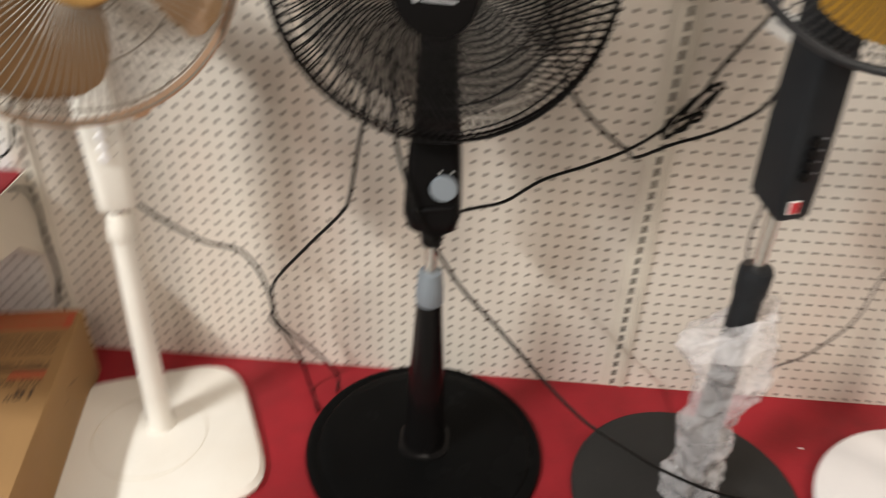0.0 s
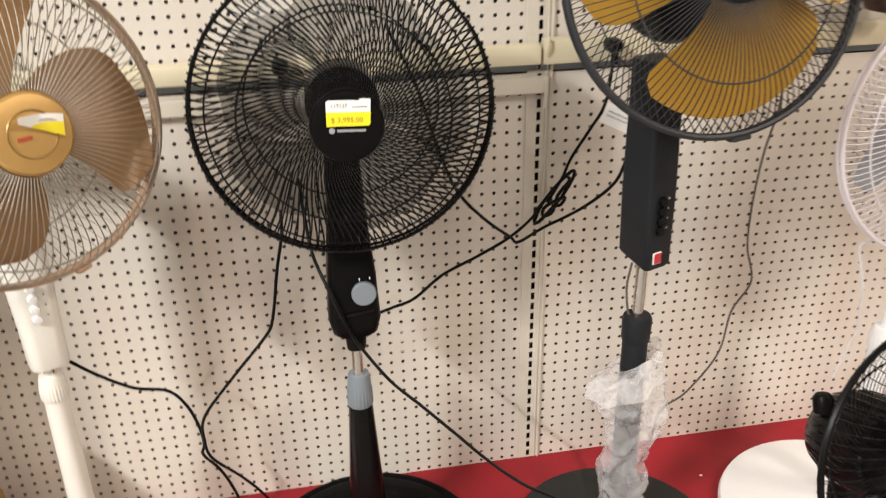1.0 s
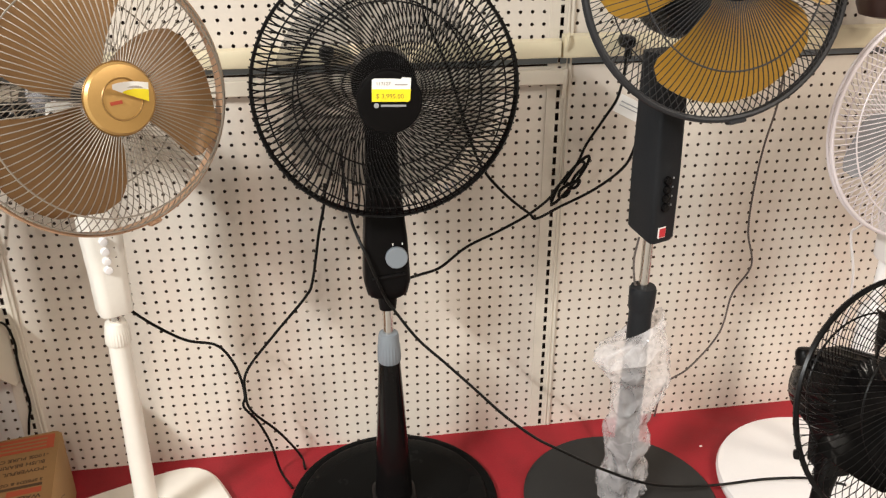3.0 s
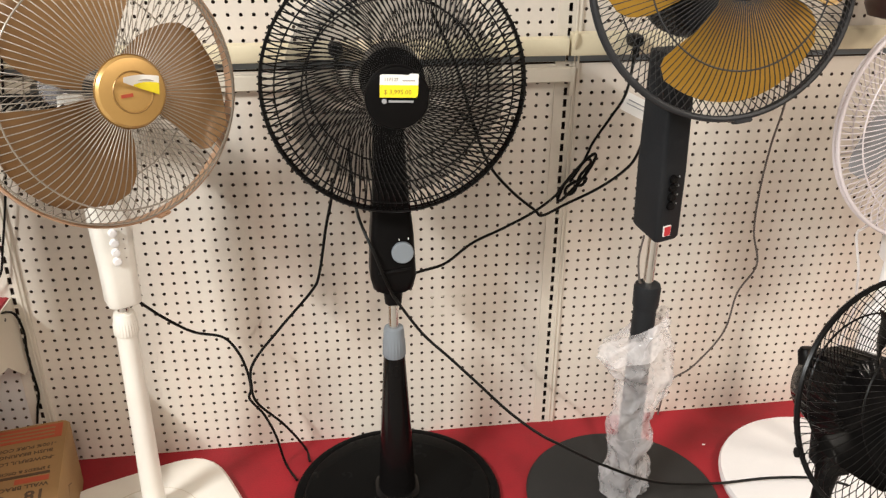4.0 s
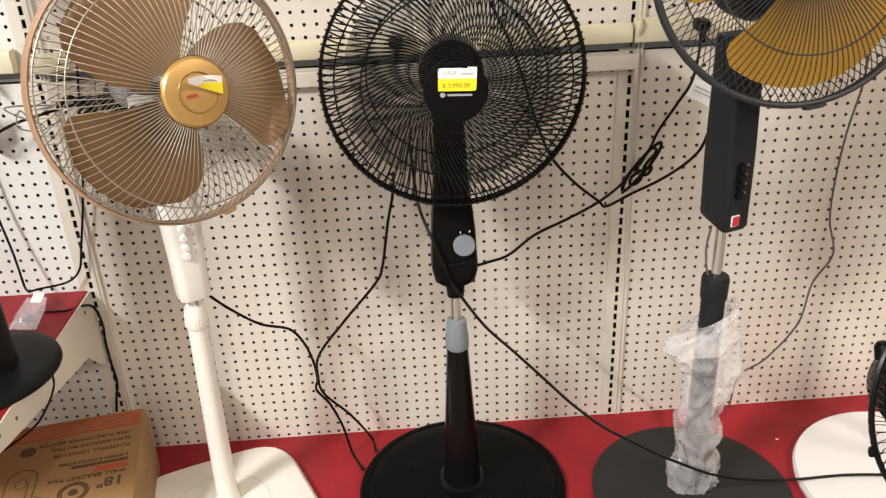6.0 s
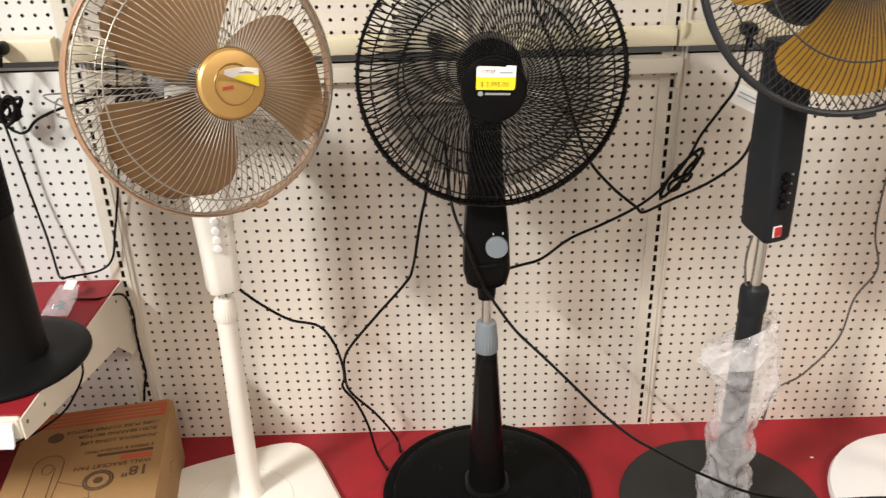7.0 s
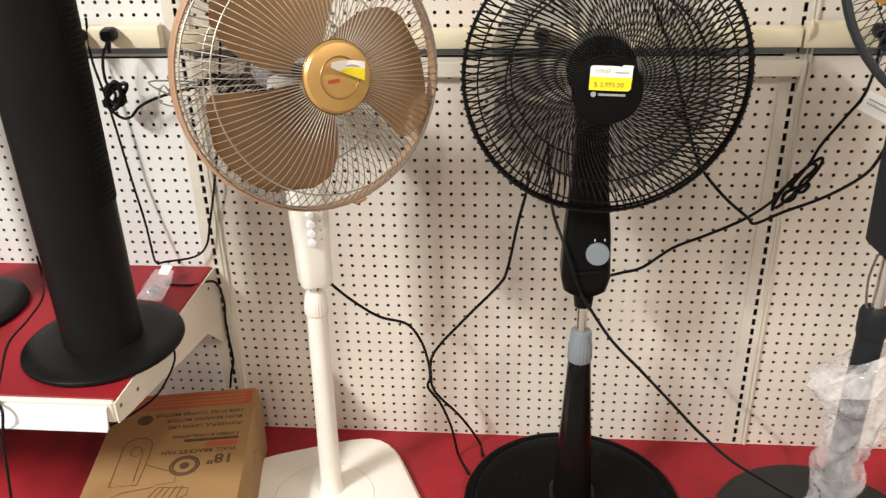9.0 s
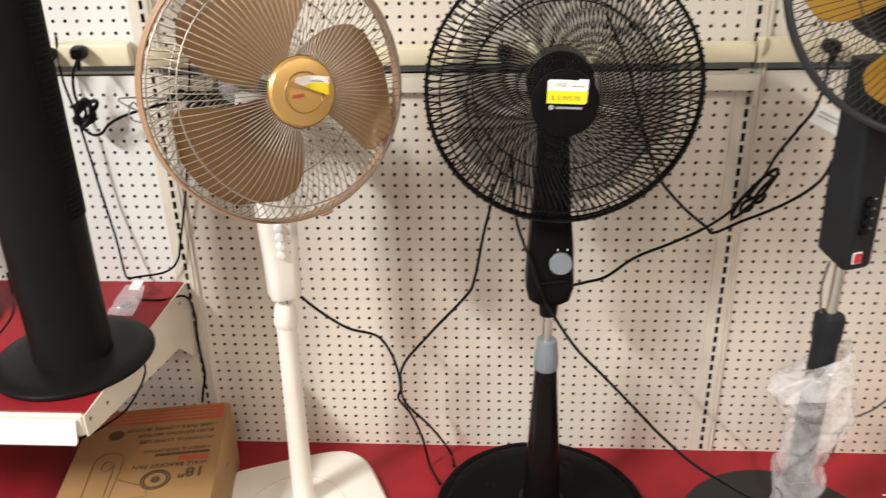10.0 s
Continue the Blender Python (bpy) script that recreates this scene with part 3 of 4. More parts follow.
# ---- white stand fan with bronze blades ----
def bronze_fan():
    t = thing("stand_fan", pose(-0.93, -0.245, 0), "white stand fan with bronze blades and gold cap", "fan", "stand fans")
    base_turn = pose(-0.015, -0.03, 0, 0, 0, 21)
    out = []
    for z, e in ((0.0, 0.0), (0.012, 0.002), (0.022, -0.006), (0.027, -0.03), (0.031, -0.12)):
        loop = []
        for i in range(64):
            a = 2 * math.pi * i / 64
            c, s = math.cos(a), math.sin(a)
            k = (abs(c) ** 5 + abs(s) ** 5) ** (-1 / 5)
            w = (0.202 + e) * (1 - 0.07 * (s * k))
            loop.append((w * c * k, (0.192 + e) * s * k, z))
        out.append(loop)
    base = part("base", Geo().loft(out).turn(base_turn), M_WHITE, t, "square white plastic base with rounded corners")
    part("seam", Geo().tube([(0.11 * math.cos(a), 0.11 * math.sin(a), 0.0302 - 0.0002) for a in [2 * math.pi * i / 48 for i in range(48)]], 0.0012, 5, True).turn(base_turn), M_RAIL_WHITE, base)
    lean = pose(-0.004, 0, 0, 0, 0.9, 0)
    part("column", Geo().lathe([(0.029, 0.026), (0.0285, 0.034), (0.0235, 0.05), (0.023, 0.12), (0.02, 0.49)], 36).turn(lean), M_WHITE, t)
    part("collar", screw_collar(0.484, 0.532, 0.0228, 0.021, 26).turn(lean), M_WHITE, t)
    part("inner_tube", Geo().lathe([(0.0105, 0.525), (0.0105, 0.57)], 20).turn(lean), M_CHROME, t, "chrome height tube")
    turnm = pose(0.008, 0, 0, 0, 0, 26)
    loops = []
    for z, w, d, r in ((0.556, 0.06, 0.062, 0.018), (0.56, 0.063, 0.066, 0.02), (0.62, 0.064, 0.066, 0.02), (0.72, 0.072, 0.066, 0.02), (0.8, 0.07, 0.064, 0.02), (0.93, 0.062, 0.06, 0.02)):
        loops.append([(x, y, z) for x, y in rounded(w, d, r)])
    body = part("control_body", Geo().loft(loops).turn(turnm), M_WHITE, t)
    for i, z in enumerate((0.712, 0.692, 0.673, 0.655)):
        part("button", Geo().lathe([(0.008, 0.0), (0.0078, 0.005), (0.0065, 0.0075), (0.002, 0.0082)], 18, "y").turn(turnm @ pose(-0.004, -0.0325, z)), M_WHITE_B, body)
        part("mark", Geo().lathe([(0.0013, 0.0), (0.0013, 0.0008)], 8, "y").turn(turnm @ pose(0.013, -0.0328, z + 0.003)), M_INK, body)
    h = head_pose((0.077, -0.127, 0.996), 36, 8)
    R = 0.217
    part("motor", motor(h @ pose(0, 0, -0.016), 0.036, 0.085, 0.205), M_BLACK, t)
    part("motor_cover", Geo().lathe([(0.05, -0.06), (0.045, -0.09), (0.036, -0.15), (0.04, -0.2)], 28, "y").turn(h), M_FILM, t, "clear plastic wrap on the motor")
    part("shaft", Geo().lathe([(0.012, 0.02), (0.014, -0.16)], 16, "y").turn(h), M_GREY, t)
    part("neck_joint", Geo().tube(glide([tuple(h @ Vector(p)) for p in ((0, 0.17, -0.02), (0, 0.18, -0.06))] + [(0.008, 0, 0.9)]), 0.022, 12), M_WHITE, t)
    part("motor_cord", Geo().tube(glide([tuple(h @ Vector(p)) for p in ((-0.02, 0.15, -0.03), (-0.05, 0.17, -0.05), (-0.08, 0.13, -0.04), (-0.13, 0.1, 0.01), (-0.16, 0.08, 0.0))]), 0.004, 6), M_CORD, t)
    front = part("front_guard", Geo().ring(0.182, -0.066, 0.0014, 64).ring(R - 0.004, -0.014, 0.0016, 64).turn(h), M_WIRE_STEEL, t)
    guard_wires(front, h, R, 0.088, 100, 0, 0.056, 0.00085, M_WIRE_STEEL, 6, 1, 12, 6)
    band = []
    for r, y in ((R + 0.001, -0.006), (R + 0.0035, -0.005), (R + 0.0035, 0.02), (R + 0.001, 0.022), (R - 0.002, 0.018), (R - 0.002, -0.003)):
        band.append([(r * math.cos(2 * math.pi * i / 80), y, r * math.sin(2 * math.pi * i / 80)) for i in range(80)])
    g = Geo()
    g.add([p for lp in band for p in lp], [(i * 80 + j, i * 80 + (j + 1) % 80, (i + 1) % 6 * 80 + (j + 1) % 80, (i + 1) % 6 * 80 + j) for i in range(6) for j in range(80)])
    part("rim", g.turn(h), M_TAN, front, "tan plastic band round the guard")
    part("clip", Geo().box(-0.012, 0.012, -0.01, 0.02, -R - 0.008, -R - 0.002, 0.002).turn(h @ pose(0, 0, 0, 0, -12, 0)), M_TAN, front)
    back = part("rear_guard", Geo().ring(0.16, 0.062, 0.0014).ring(0.1, 0.075, 0.0014).turn(h), M_WIRE_STEEL, t)
    guard_wires(back, h @ pose(0, 0.012, 0), R, 0.065, 90, 24, 0.07, 0.0009, M_WIRE_STEEL, 4, -1, 8, 4)
    for a, spread in ((-4, 70), (110, 78), (230, 88)):
        part("blade", blade_geo(h, a, spread, 0.035, 0.2, 0.024, -8, -0.004, 0.8, 0.9, 28), M_BROWN_BLADE, t, "bronze plastic blade")
    cap = part("hub_cap", Geo().lathe([(0.049, 0.08), (0.0535, 0.086), (0.0535, 0.091), (0.05, 0.0955), (0.034, 0.0985), (0.003, 0.099)], 56, "y").turn(h), M_GOLD, t, "gold plastic cap")
    part("cap_edge", Geo().ring(0.0538, -0.087, 0.0016, 56).turn(h), M_GOLD_DARK, cap)
    part("cap_groove", Geo().ring(0.0305, -0.0988, 0.0014, 48).turn(h), M_GOLD_DARK, cap)
    part("brand_mark", Geo().box(-0.02, -0.002, -0.1, -0.098, -0.006, -0.001).turn(h), M_RED_PRINT, cap, "plain red brand bar")
    # curled price sticker
    s = h @ pose(0.009, -0.101, 0.008, 0, 10, 0) @ Matrix.Diagonal((0.86, 1, 0.86, 1))
    def curl(x0, x1, y_off, low, high):
        """A strip of the sticker between two edges, each a slanted line given by its ends, curling off the cap."""
        n = 14
        vs, fs = [], []
        for i in range(n + 1):
            u = i / n
            x = x0 + (x1 - x0) * u
            lift = -0.016 * ((x - 0.034) / 0.066) ** 2 - 0.004 * math.sin(max(0, x) * 60) - y_off
            for z in (low[0] + (low[1] - low[0]) * u, high[0] + (high[1] - high[0]) * u + 0.003 * math.sin(math.pi * u)):
                vs += [(x, lift, z), (x, lift - 0.0005, z)]
        for i in range(n):
            a = 4 * i
            fs += [(a, a + 2, a + 6, a + 4), (a + 1, a + 5, a + 7, a + 3), (a, a + 4, a + 5, a + 1), (a + 2, a + 3, a + 7, a + 6)]
        return Geo().add(vs, fs)
    tag = part("price_tag", curl(-0.036, 0.034, 0.0, (0.006, -0.014), (0.014, 0.018)).turn(s), M_PAPER, t, "curled white and yellow price sticker")
    part("yellow_strip", curl(-0.014, 0.034, 0.0006, (-0.0002, -0.0142), (0.002, 0.006)).turn(s), M_YELLOW, tag)
    part("text_bar", curl(-0.004, 0.024, 0.0006, (0.0085, 0.0085), (0.009, 0.0095)).turn(s), M_FAINT_GREY, tag)
    return t


fan_bronze = bronze_fan()


# ---- charcoal stand fan with amber blades ----
def amber_fan():
    t = thing("stand_fan", pose(0.111, -0.3, 0), "charcoal stand fan with amber blades and wrapped column", "fan", "stand fans")
    part("base", Geo().lathe([(0.219, 0.0), (0.22, 0.006), (0.214, 0.012), (0.12, 0.022), (0.05, 0.03), (0.004, 0.031)], 72), M_GREY_BASE, t)
    part("column", Geo().lathe([(0.036, 0.028), (0.034, 0.045), (0.026, 0.07), (0.0235, 0.5)], 32), M_GREY, t)
    part("collar", screw_collar(0.5, 0.552, 0.0265, 0.0275, 0), M_GREY, t)
    part("inner_tube", Geo().lathe([(0.0105, 0.545), (0.0105, 0.68)], 20), M_CHROME, t, "chrome height tube")
    part("lead", Geo().tube(glide([(-0.02, 0.0, 0.66), (-0.024, 0.004, 0.61), (-0.018, 0.004, 0.56), (-0.014, 0.003, 0.552)]), 0.0022, 6), M_CORD_GREY, t)
    turnm = pose(0.001, 0.0, 0, 0, 0, 22)
    loops = []
    for z0, z1, w, y0, y1 in ((0.661, 0.661, 0.052, -0.034, 0.034), (0.668, 0.664, 0.06, -0.037, 0.037), (0.8, 0.8, 0.064, -0.034, 0.04), (1.02, 1.02, 0.064, -0.024, 0.04)):
        ring = []
        for x, y in rounded(w, y1 - y0, 0.009, 3):
            ring.append((x, y + (y0 + y1) / 2, z0 + (0.014 if y > 0.0 and z0 < 0.7 else 0.0)))
        loops.append(ring)
    body = part("control_body", Geo().loft(loops).turn(turnm), M_GREY, t)
    part("panel", Geo().box(-0.022, 0.026, -0.0385, -0.03, 0.69, 0.98, 0.002).turn(turnm @ pose(0, 0, 0, -1.2, 0, 0) @ pose(0, 0.016, 0)), M_GREY, body)
    for z in (0.79, 0.772, 0.754, 0.736):
        part("button", Geo().lathe([(0.0085, 0.0), (0.008, 0.006), (0.006, 0.008), (0.002, 0.0085)], 16, "y").turn(turnm @ pose(-0.008, -0.0365, z)), M_BLACK_GLOSS, body)
        part("mark", Geo().box(0.007, 0.0085, -0.0385, -0.0365, z + 0.001, z + 0.004).turn(turnm), M_BRAND, body)
    badge = part("badge", Geo().box(-0.017, 0.001, -0.039, -0.0365, 0.674, 0.695).turn(turnm), M_PAPER, body)
    part("badge_face", Geo().box(-0.0155, -0.0005, -0.0402, -0.0388, 0.6755, 0.6935).turn(turnm), M_BADGE, badge, "small square red badge")
    h = head_pose((0.021, -0.108, 1.157), 1, 16)
    R = 0.224
    part("motor", motor(h, 0.08, 0.17, 0.04), M_GREY, t)
    front = part("front_guard", Geo().ring(R, 0.0, 0.0055, 72, 8).ring(R, 0.012, 0.004).turn(h), M_WIRE_GREY, t)
    guard_wires(front, h, R, 0.06, 120, 0, 0.045, 0.00095, M_WIRE_GREY, 5, 1, 10, 4)
    part("guard_ring", Geo().ring(0.15, -0.0515, 0.0015).turn(h), M_WIRE_GREY, front)
    part("clip", Geo().box(-0.015, 0.015, -0.006, 0.014, -R - 0.01, -R - 0.003, 0.002).turn(h @ pose(0, 0, 0, 0, -8, 0)), M_WIRE_GREY, front)
    back = part("rear_guard", Geo().ring(0.16, 0.06, 0.0014).turn(h), M_WIRE_GREY, t)
    guard_wires(back, h @ pose(0, 0.012, 0), R, 0.062, 96, 26, 0.08, 0.00095, M_WIRE_GREY, 4, -1, 8, 4)
    for a in (-71, 45, 147):
        part("blade", blade_geo(h, a, 113, 0.03, 0.197, 0.022, -8, -0.004, 0.82, 0.8, 10, 0.3), M_AMBER, t, "amber plastic blade")
    part("hub_cap", Geo().lathe([(0.044, 0.05), (0.045, 0.062), (0.041, 0.067), (0.003, 0.069)], 40, "y").turn(h), M_GREY, t)
    return t


fan_amber = amber_fan()


def wrapping():
    """The crumpled clear bag pulled down round the charcoal column: a sleeve with a slanting collar of loose film."""
    n, rows = 56, 84
    # height share, half width, half depth, shift in x
    shape = [(0.0, 0.05, 0.05, -0.006), (0.07, 0.058, 0.054, 0.0), (0.16, 0.05, 0.046, 0.004), (0.22, 0.042, 0.042, -0.004), (0.3, 0.05, 0.044, 0.002), (0.42, 0.044, 0.042, -0.008), (0.52, 0.043, 0.042, 0.002), (0.62, 0.052, 0.046, 0.014), (0.7, 0.062, 0.05, 0.018), (0.78, 0.07, 0.056, 0.004), (0.86, 0.076, 0.058, -0.01), (0.92, 0.066, 0.052, -0.012), (0.97, 0.05, 0.044, 0.008), (1.0, 0.036, 0.036, 0.016)]
    verts, faces = [], []
    for k in range(rows + 1):
        v = k / rows
        for a0, b0 in zip(shape, shape[1:]):
            if a0[0] <= v <= b0[0]:
                u = (v - a0[0]) / (b0[0] - a0[0])
                u = u * u * (3 - 2 * u)
                wx, wy, off = (p + (q - p) * u for p, q in zip(a0[1:], b0[1:]))
        for j in range(n):
            a = 2 * math.pi * j / n
            c, s = math.cos(a), math.sin(a)
            p = Vector((c, s, v * 5.5))
            swell = noise.noise(p * 1.1 + Vector((4, 1, 2)))
            crease = abs(noise.noise(Vector((c * 1.6 + v * 2.2, s * 1.6, v * 6.5)))) ** 0.7
            fine = abs(noise.noise(Vector((c * 3.4 - v * 3, s * 3.4, v * 13)))) ** 0.8
            k_r = 1 + 0.2 * swell - 0.34 * (crease - 0.3) - 0.15 * (fine - 0.3)
            r_in = 0.0285 if v > 0.12 else 0.04
            x, y = max(r_in, wx * k_r) * c + off * min(1, wx / 0.045), max(r_in, wy * k_r) * s
            # the collar of the bag hangs lower on one side
            z = 0.032 + 0.43 * v + (0.03 * c - 0.012 * s) * max(0.0, v - 0.6) / 0.4 + 0.012 * swell * min(1, 8 * v)
            verts.append((x, y, max(0.026, z)))
    for k in range(rows):
        for j in range(n):
            q = (k * n + j, k * n + (j + 1) % n, (k + 1) * n + (j + 1) % n, (k + 1) * n + j)
            faces += [(q[0], q[1], q[2]), (q[0], q[2], q[3])] if (j + k) % 2 else [(q[0], q[1], q[3]), (q[1], q[2], q[3])]
    t = thing("plastic_bag", pose(0.111, -0.3, 0), "crumpled clear plastic bag round the charcoal fan column", "bag")
    part("sleeve", Geo().add(verts, faces), M_BAG, t, smooth=70)
    # welded seam down the film
    seam = [Vector(verts[k * n + (n * 3 // 4 + int(2 * math.sin(k * 0.21))) % n]) * 1.0 for k in range(2, rows - 12, 2)]
    part("seam", Geo().tube([(p.x, p.y - 0.0008, p.z) for p in seam], 0.0009, 5), M_FILM, t)
    # torn mouth of the bag, folded outwards
    vs, fs = [], []
    m2 = 56
    for k in range(7):
        u = k / 6
        for j in range(m2):
            a = 2 * math.pi * j / m2
            c, s = math.cos(a), math.sin(a)
            w = 0.045 + 0.028 * u + 0.012 * noise.noise(Vector((c * 2.2, s * 2.2, u * 1.5)))
            vs.append((w * c - 0.008, 0.8 * w * s, 0.445 - 0.034 * u - 0.008 * u * u + 0.03 * c + 0.012 * noise.noise(Vector((c * 1.7, s * 1.7, 3 + u)))))
    for k in range(6):
        for j in range(m2):
            fs.append((k * m2 + j, k * m2 + (j + 1) % m2, (k + 1) * m2 + (j + 1) % m2, (k + 1) * m2 + j))
    part("mouth", Geo().add(vs, fs), M_BAG, t, smooth=70)
    return t


wrapping()


# ---- white stand fan with blue-grey blades ----
def white_fan():
    t = thing("stand_fan", pose(0.63, -0.312, 0), "white stand fan with white guard and round base", "fan", "stand fans")
    part("base", Geo().lathe([(0.244, 0.0), (0.247, 0.012), (0.243, 0.022), (0.2, 0.03), (0.06, 0.036), (0.004, 0.037)], 72).turn(pose(-0.03, -0.026, 0)), M_WHITE_B, t, "round white base")
    part("column", Geo().lathe([(0.032, 0.034), (0.026, 0.06), (0.024, 0.42)], 28), M_WHITE_B, t)
    part("collar", screw_collar(0.42, 0.47, 0.027, 0.025, 22), M_WHITE_B, t)
    part("inner_tube", Geo().lathe([(0.011, 0.46), (0.011, 0.58)], 18), M_WHITE_B, t)
    loops = [[(x, y, z) for x, y in rounded(w, d, 0.018)] for z, w, d in ((0.575, 0.044, 0.05), (0.582, 0.052, 0.06), (0.68, 0.058, 0.062), (0.8, 0.056, 0.06))]
    body = part("control_body", Geo().loft(loops).turn(pose(0.01, 0, 0)), M_WHITE_B, t)
    for z in (0.63, 0.612, 0.595):
        part("button", Geo().lathe([(0.008, 0.0), (0.0075, 0.005), (0.003, 0.0065)], 16, "y").turn(pose(0.024, -0.029, z)), M_GREY_LIGHT, body)
    h = head_pose((0.012, -0.03, 0.872), 4, 7)
    R = 0.222
    part("motor", motor(h, 0.055, 0.11, 0.05), M_WHITE_B, t)
    front = part("front_guard", Geo().ring(R, 0.0, 0.004, 72, 8).ring(R, 0.012, 0.003).turn(h), M_WIRE_WHITE, t)
    guard_wires(front, h, R, 0.06, 120, 30, 0.05, 0.00095, M_WIRE_WHITE, 3.5, 1, 10, 4)
    part("guard_ring", Geo().ring(0.14, -0.048, 0.002).ring(0.19, -0.026, 0.0015).turn(h), M_WIRE_WHITE, front)
    back = part("rear_guard", Geo().ring(0.15, 0.055, 0.0016).turn(h), M_WIRE_WHITE, t)
    guard_wires(back, h @ pose(0, 0.012, 0), R, 0.06, 72, -26, 0.06, 0.0013, M_WIRE_WHITE, 4, -1, 8, 4)
    for a in (66, 186, 306):
        part("blade", blade_geo(h, a, 46, 0.03, 0.19, 0.02, 8, 0.0), M_BLUE_BLADE, t, "blue-grey translucent blade")
    part("hub_cap", Geo().lathe([(0.05, 0.055), (0.051, 0.066), (0.047, 0.071), (0.003, 0.073)], 40, "y").turn(h), M_WHITE_B, t)
    return t


fan_white = white_fan()


# ---- small black fan standing on the floor before the base shelf ----
def floor_fan():
    t = thing("floor_fan", pose(0.297, -0.7, -0.15), "small black fan on a stand before the shelf", "fan")
    part("base", Geo().lathe([(0.11, 0.0), (0.112, 0.01), (0.1, 0.018), (0.03, 0.03), (0.004, 0.031)], 48), M_BLACK_MATT, t)
    part("column", Geo().lathe([(0.02, 0.028), (0.016, 0.05), (0.016, 0.5), (0.022, 0.56), (0.022, 0.62)], 24), M_BLACK, t)
    part("yoke", Geo().loft([[(x + 0.0, y, z) for x, y in rounded(w, 0.06, 0.012)] for z, w in ((0.55, 0.05), (0.63, 0.07), (0.7, 0.06))]), M_BLACK_GLOSS, t)
    h = head_pose((-0.012, -0.13, 0.771), 8, 18)
    R = 0.18
    part("motor", motor(h @ pose(0.007, 0, -0.022), 0.068, 0.15, 0.05, 28), M_BLACK_GLOSS, t)
    part("swing_knob", Geo().lathe([(0.014, 0.0), (0.014, 0.02), (0.01, 0.026), (0.003, 0.027)], 18).turn(h @ pose(-0.04, 0.15, 0.026)), M_BLACK, t)
    front = part("front_guard", Geo().ring(R, 0.0, 0.0042).turn(h), M_WIRE_BLACK, t)
    guard_wires(front, h, R, 0.055, 72, 30, 0.035, 0.0007, M_WIRE_BLACK, 3.5, 1, 9, 4, 0.003)
    part("guard_ring", Geo().ring(0.11, -0.043, 0.0015).turn(h), M_WIRE_BLACK, front)
    part("clip", Geo().lathe([(0.004, -0.006), (0.005, 0.0), (0.004, 0.006)], 10).turn(h @ pose(-R * 0.97 - 0.006, 0, -R * 0.24)), M_WIRE_BLACK, front)
    back = part("rear_guard", Geo().ring(0.12, 0.052, 0.0016).turn(h), M_WIRE_BLACK, t)
    guard_wires(back, h, R, 0.06, 72, -40, 0.06, 0.0007, M_WIRE_BLACK, 4, -1, 8, 4)
    for a in (122, 242, 2):
        part("blade", blade_geo(h, a, 50, 0.025, 0.13, -0.04, -20, 0.0), M_DARK_BLADE, t)
    part("hub_cap", Geo().lathe([(0.034, 0.045), (0.036, 0.056), (0.032, 0.06), (0.003, 0.062)], 32, "y").turn(h), M_BLACK_GLOSS, t)
    return t


fan_floor = floor_fan()


# ---- raised shelf with the tower fans ----
def raised_shelf():
    t = thing("wall_shelf", pose(0, 0, 0), "red steel wall shelf with clear price rail", "shelf")
    top = part("shelf_top", Geo().box(-2.42, -1.2265, -0.512, -0.004, 0.435, 0.458, 0.003), M_RED, t, "red painted shelf top")
    part("front_edge", Geo().box(-2.42, -1.2265, -0.524, -0.513, 0.415, 0.4595, 0.003), M_RAIL_WHITE, t)
    sec = [(-0.525, 0.452), (-0.53, 0.45), (-0.538, 0.416), (-0.544, 0.412), (-0.543, 0.409), (-0.536, 0.411), (-0.526, 0.446)]
    part("price_rail", Geo().loft([[(x, y, z) for y, z in sec] for x in (-2.42, -1.2365)]), M_LABEL, t, "clear plastic price rail with white strip")
    prof = [(-0.522, 0.456), (-0.004, 0.456), (-0.004, 0.27), (-0.03, 0.27), (-0.1, 0.336), (-0.48, 0.405), (-0.522, 0.414)]
    br = part("side_bracket", Geo().loft([[(x, y, z) for y, z in prof] for x in (-1.226, -1.223)]), M_RAIL_WHITE, t, "white steel side bracket")
    for y, z in ((-0.505, 0.44), (-0.44, 0.428), (-0.06, 0.43)):
        part("bracket_hole", Geo().lathe([(0.004, 0.0), (0.004, 0.001)], 14).turn(pose(-1.2231, y, z, 0, 90, 0)), M_CORD_GREY, br)
    return t


raised_shelf()


def tower_fan():
    t = thing("tower_fan", pose(-1.327, -0.337, 0.459), "tall black tower fan on a round base", "fan", "tower fans")
    part("base", Geo().lathe([(0.148, 0.0), (0.151, 0.004), (0.15, 0.009), (0.146, 0.0125), (0.12, 0.0155), (0.084, 0.0185), (0.004, 0.02)], 72), M_TOWER, t)
    loops = []
    for z, r in ((0.016, 0.076), (0.022, 0.0735), (0.5, 0.0765), (1.0, 0.079), (1.02, 0.07)):
        loops.append([(r * math.cos(2 * math.pi * i / 48), r * 0.95 * math.sin(2 * math.pi * i / 48), z) for i in range(48)])
    col = part("housing", Geo().loft(loops), M_TOWER, t)
    g = Geo()
    for i in range(15):
        a = radians(-22 + i * 3.2)
        g.tube([((0.0755 + 0.004 * z) * math.cos(a), (0.0717 + 0.004 * z) * math.sin(a), z) for z in (0.3, 0.99)], 0.0014, 4)
    for k in range(70):
        z = 0.3 + k * 0.01
        g.tube([((0.0758 + 0.004 * z) * math.cos(radians(a)), (0.072 + 0.004 * z) * math.sin(radians(a)), z) for a in range(-23, 26, 8)], 0.001, 4)
    part("grille", g, M_TOWER, col)
    return t


tower = tower_fan()
tower_far = copy_thing(tower, pose(-1.711, -0.237, 0.459))


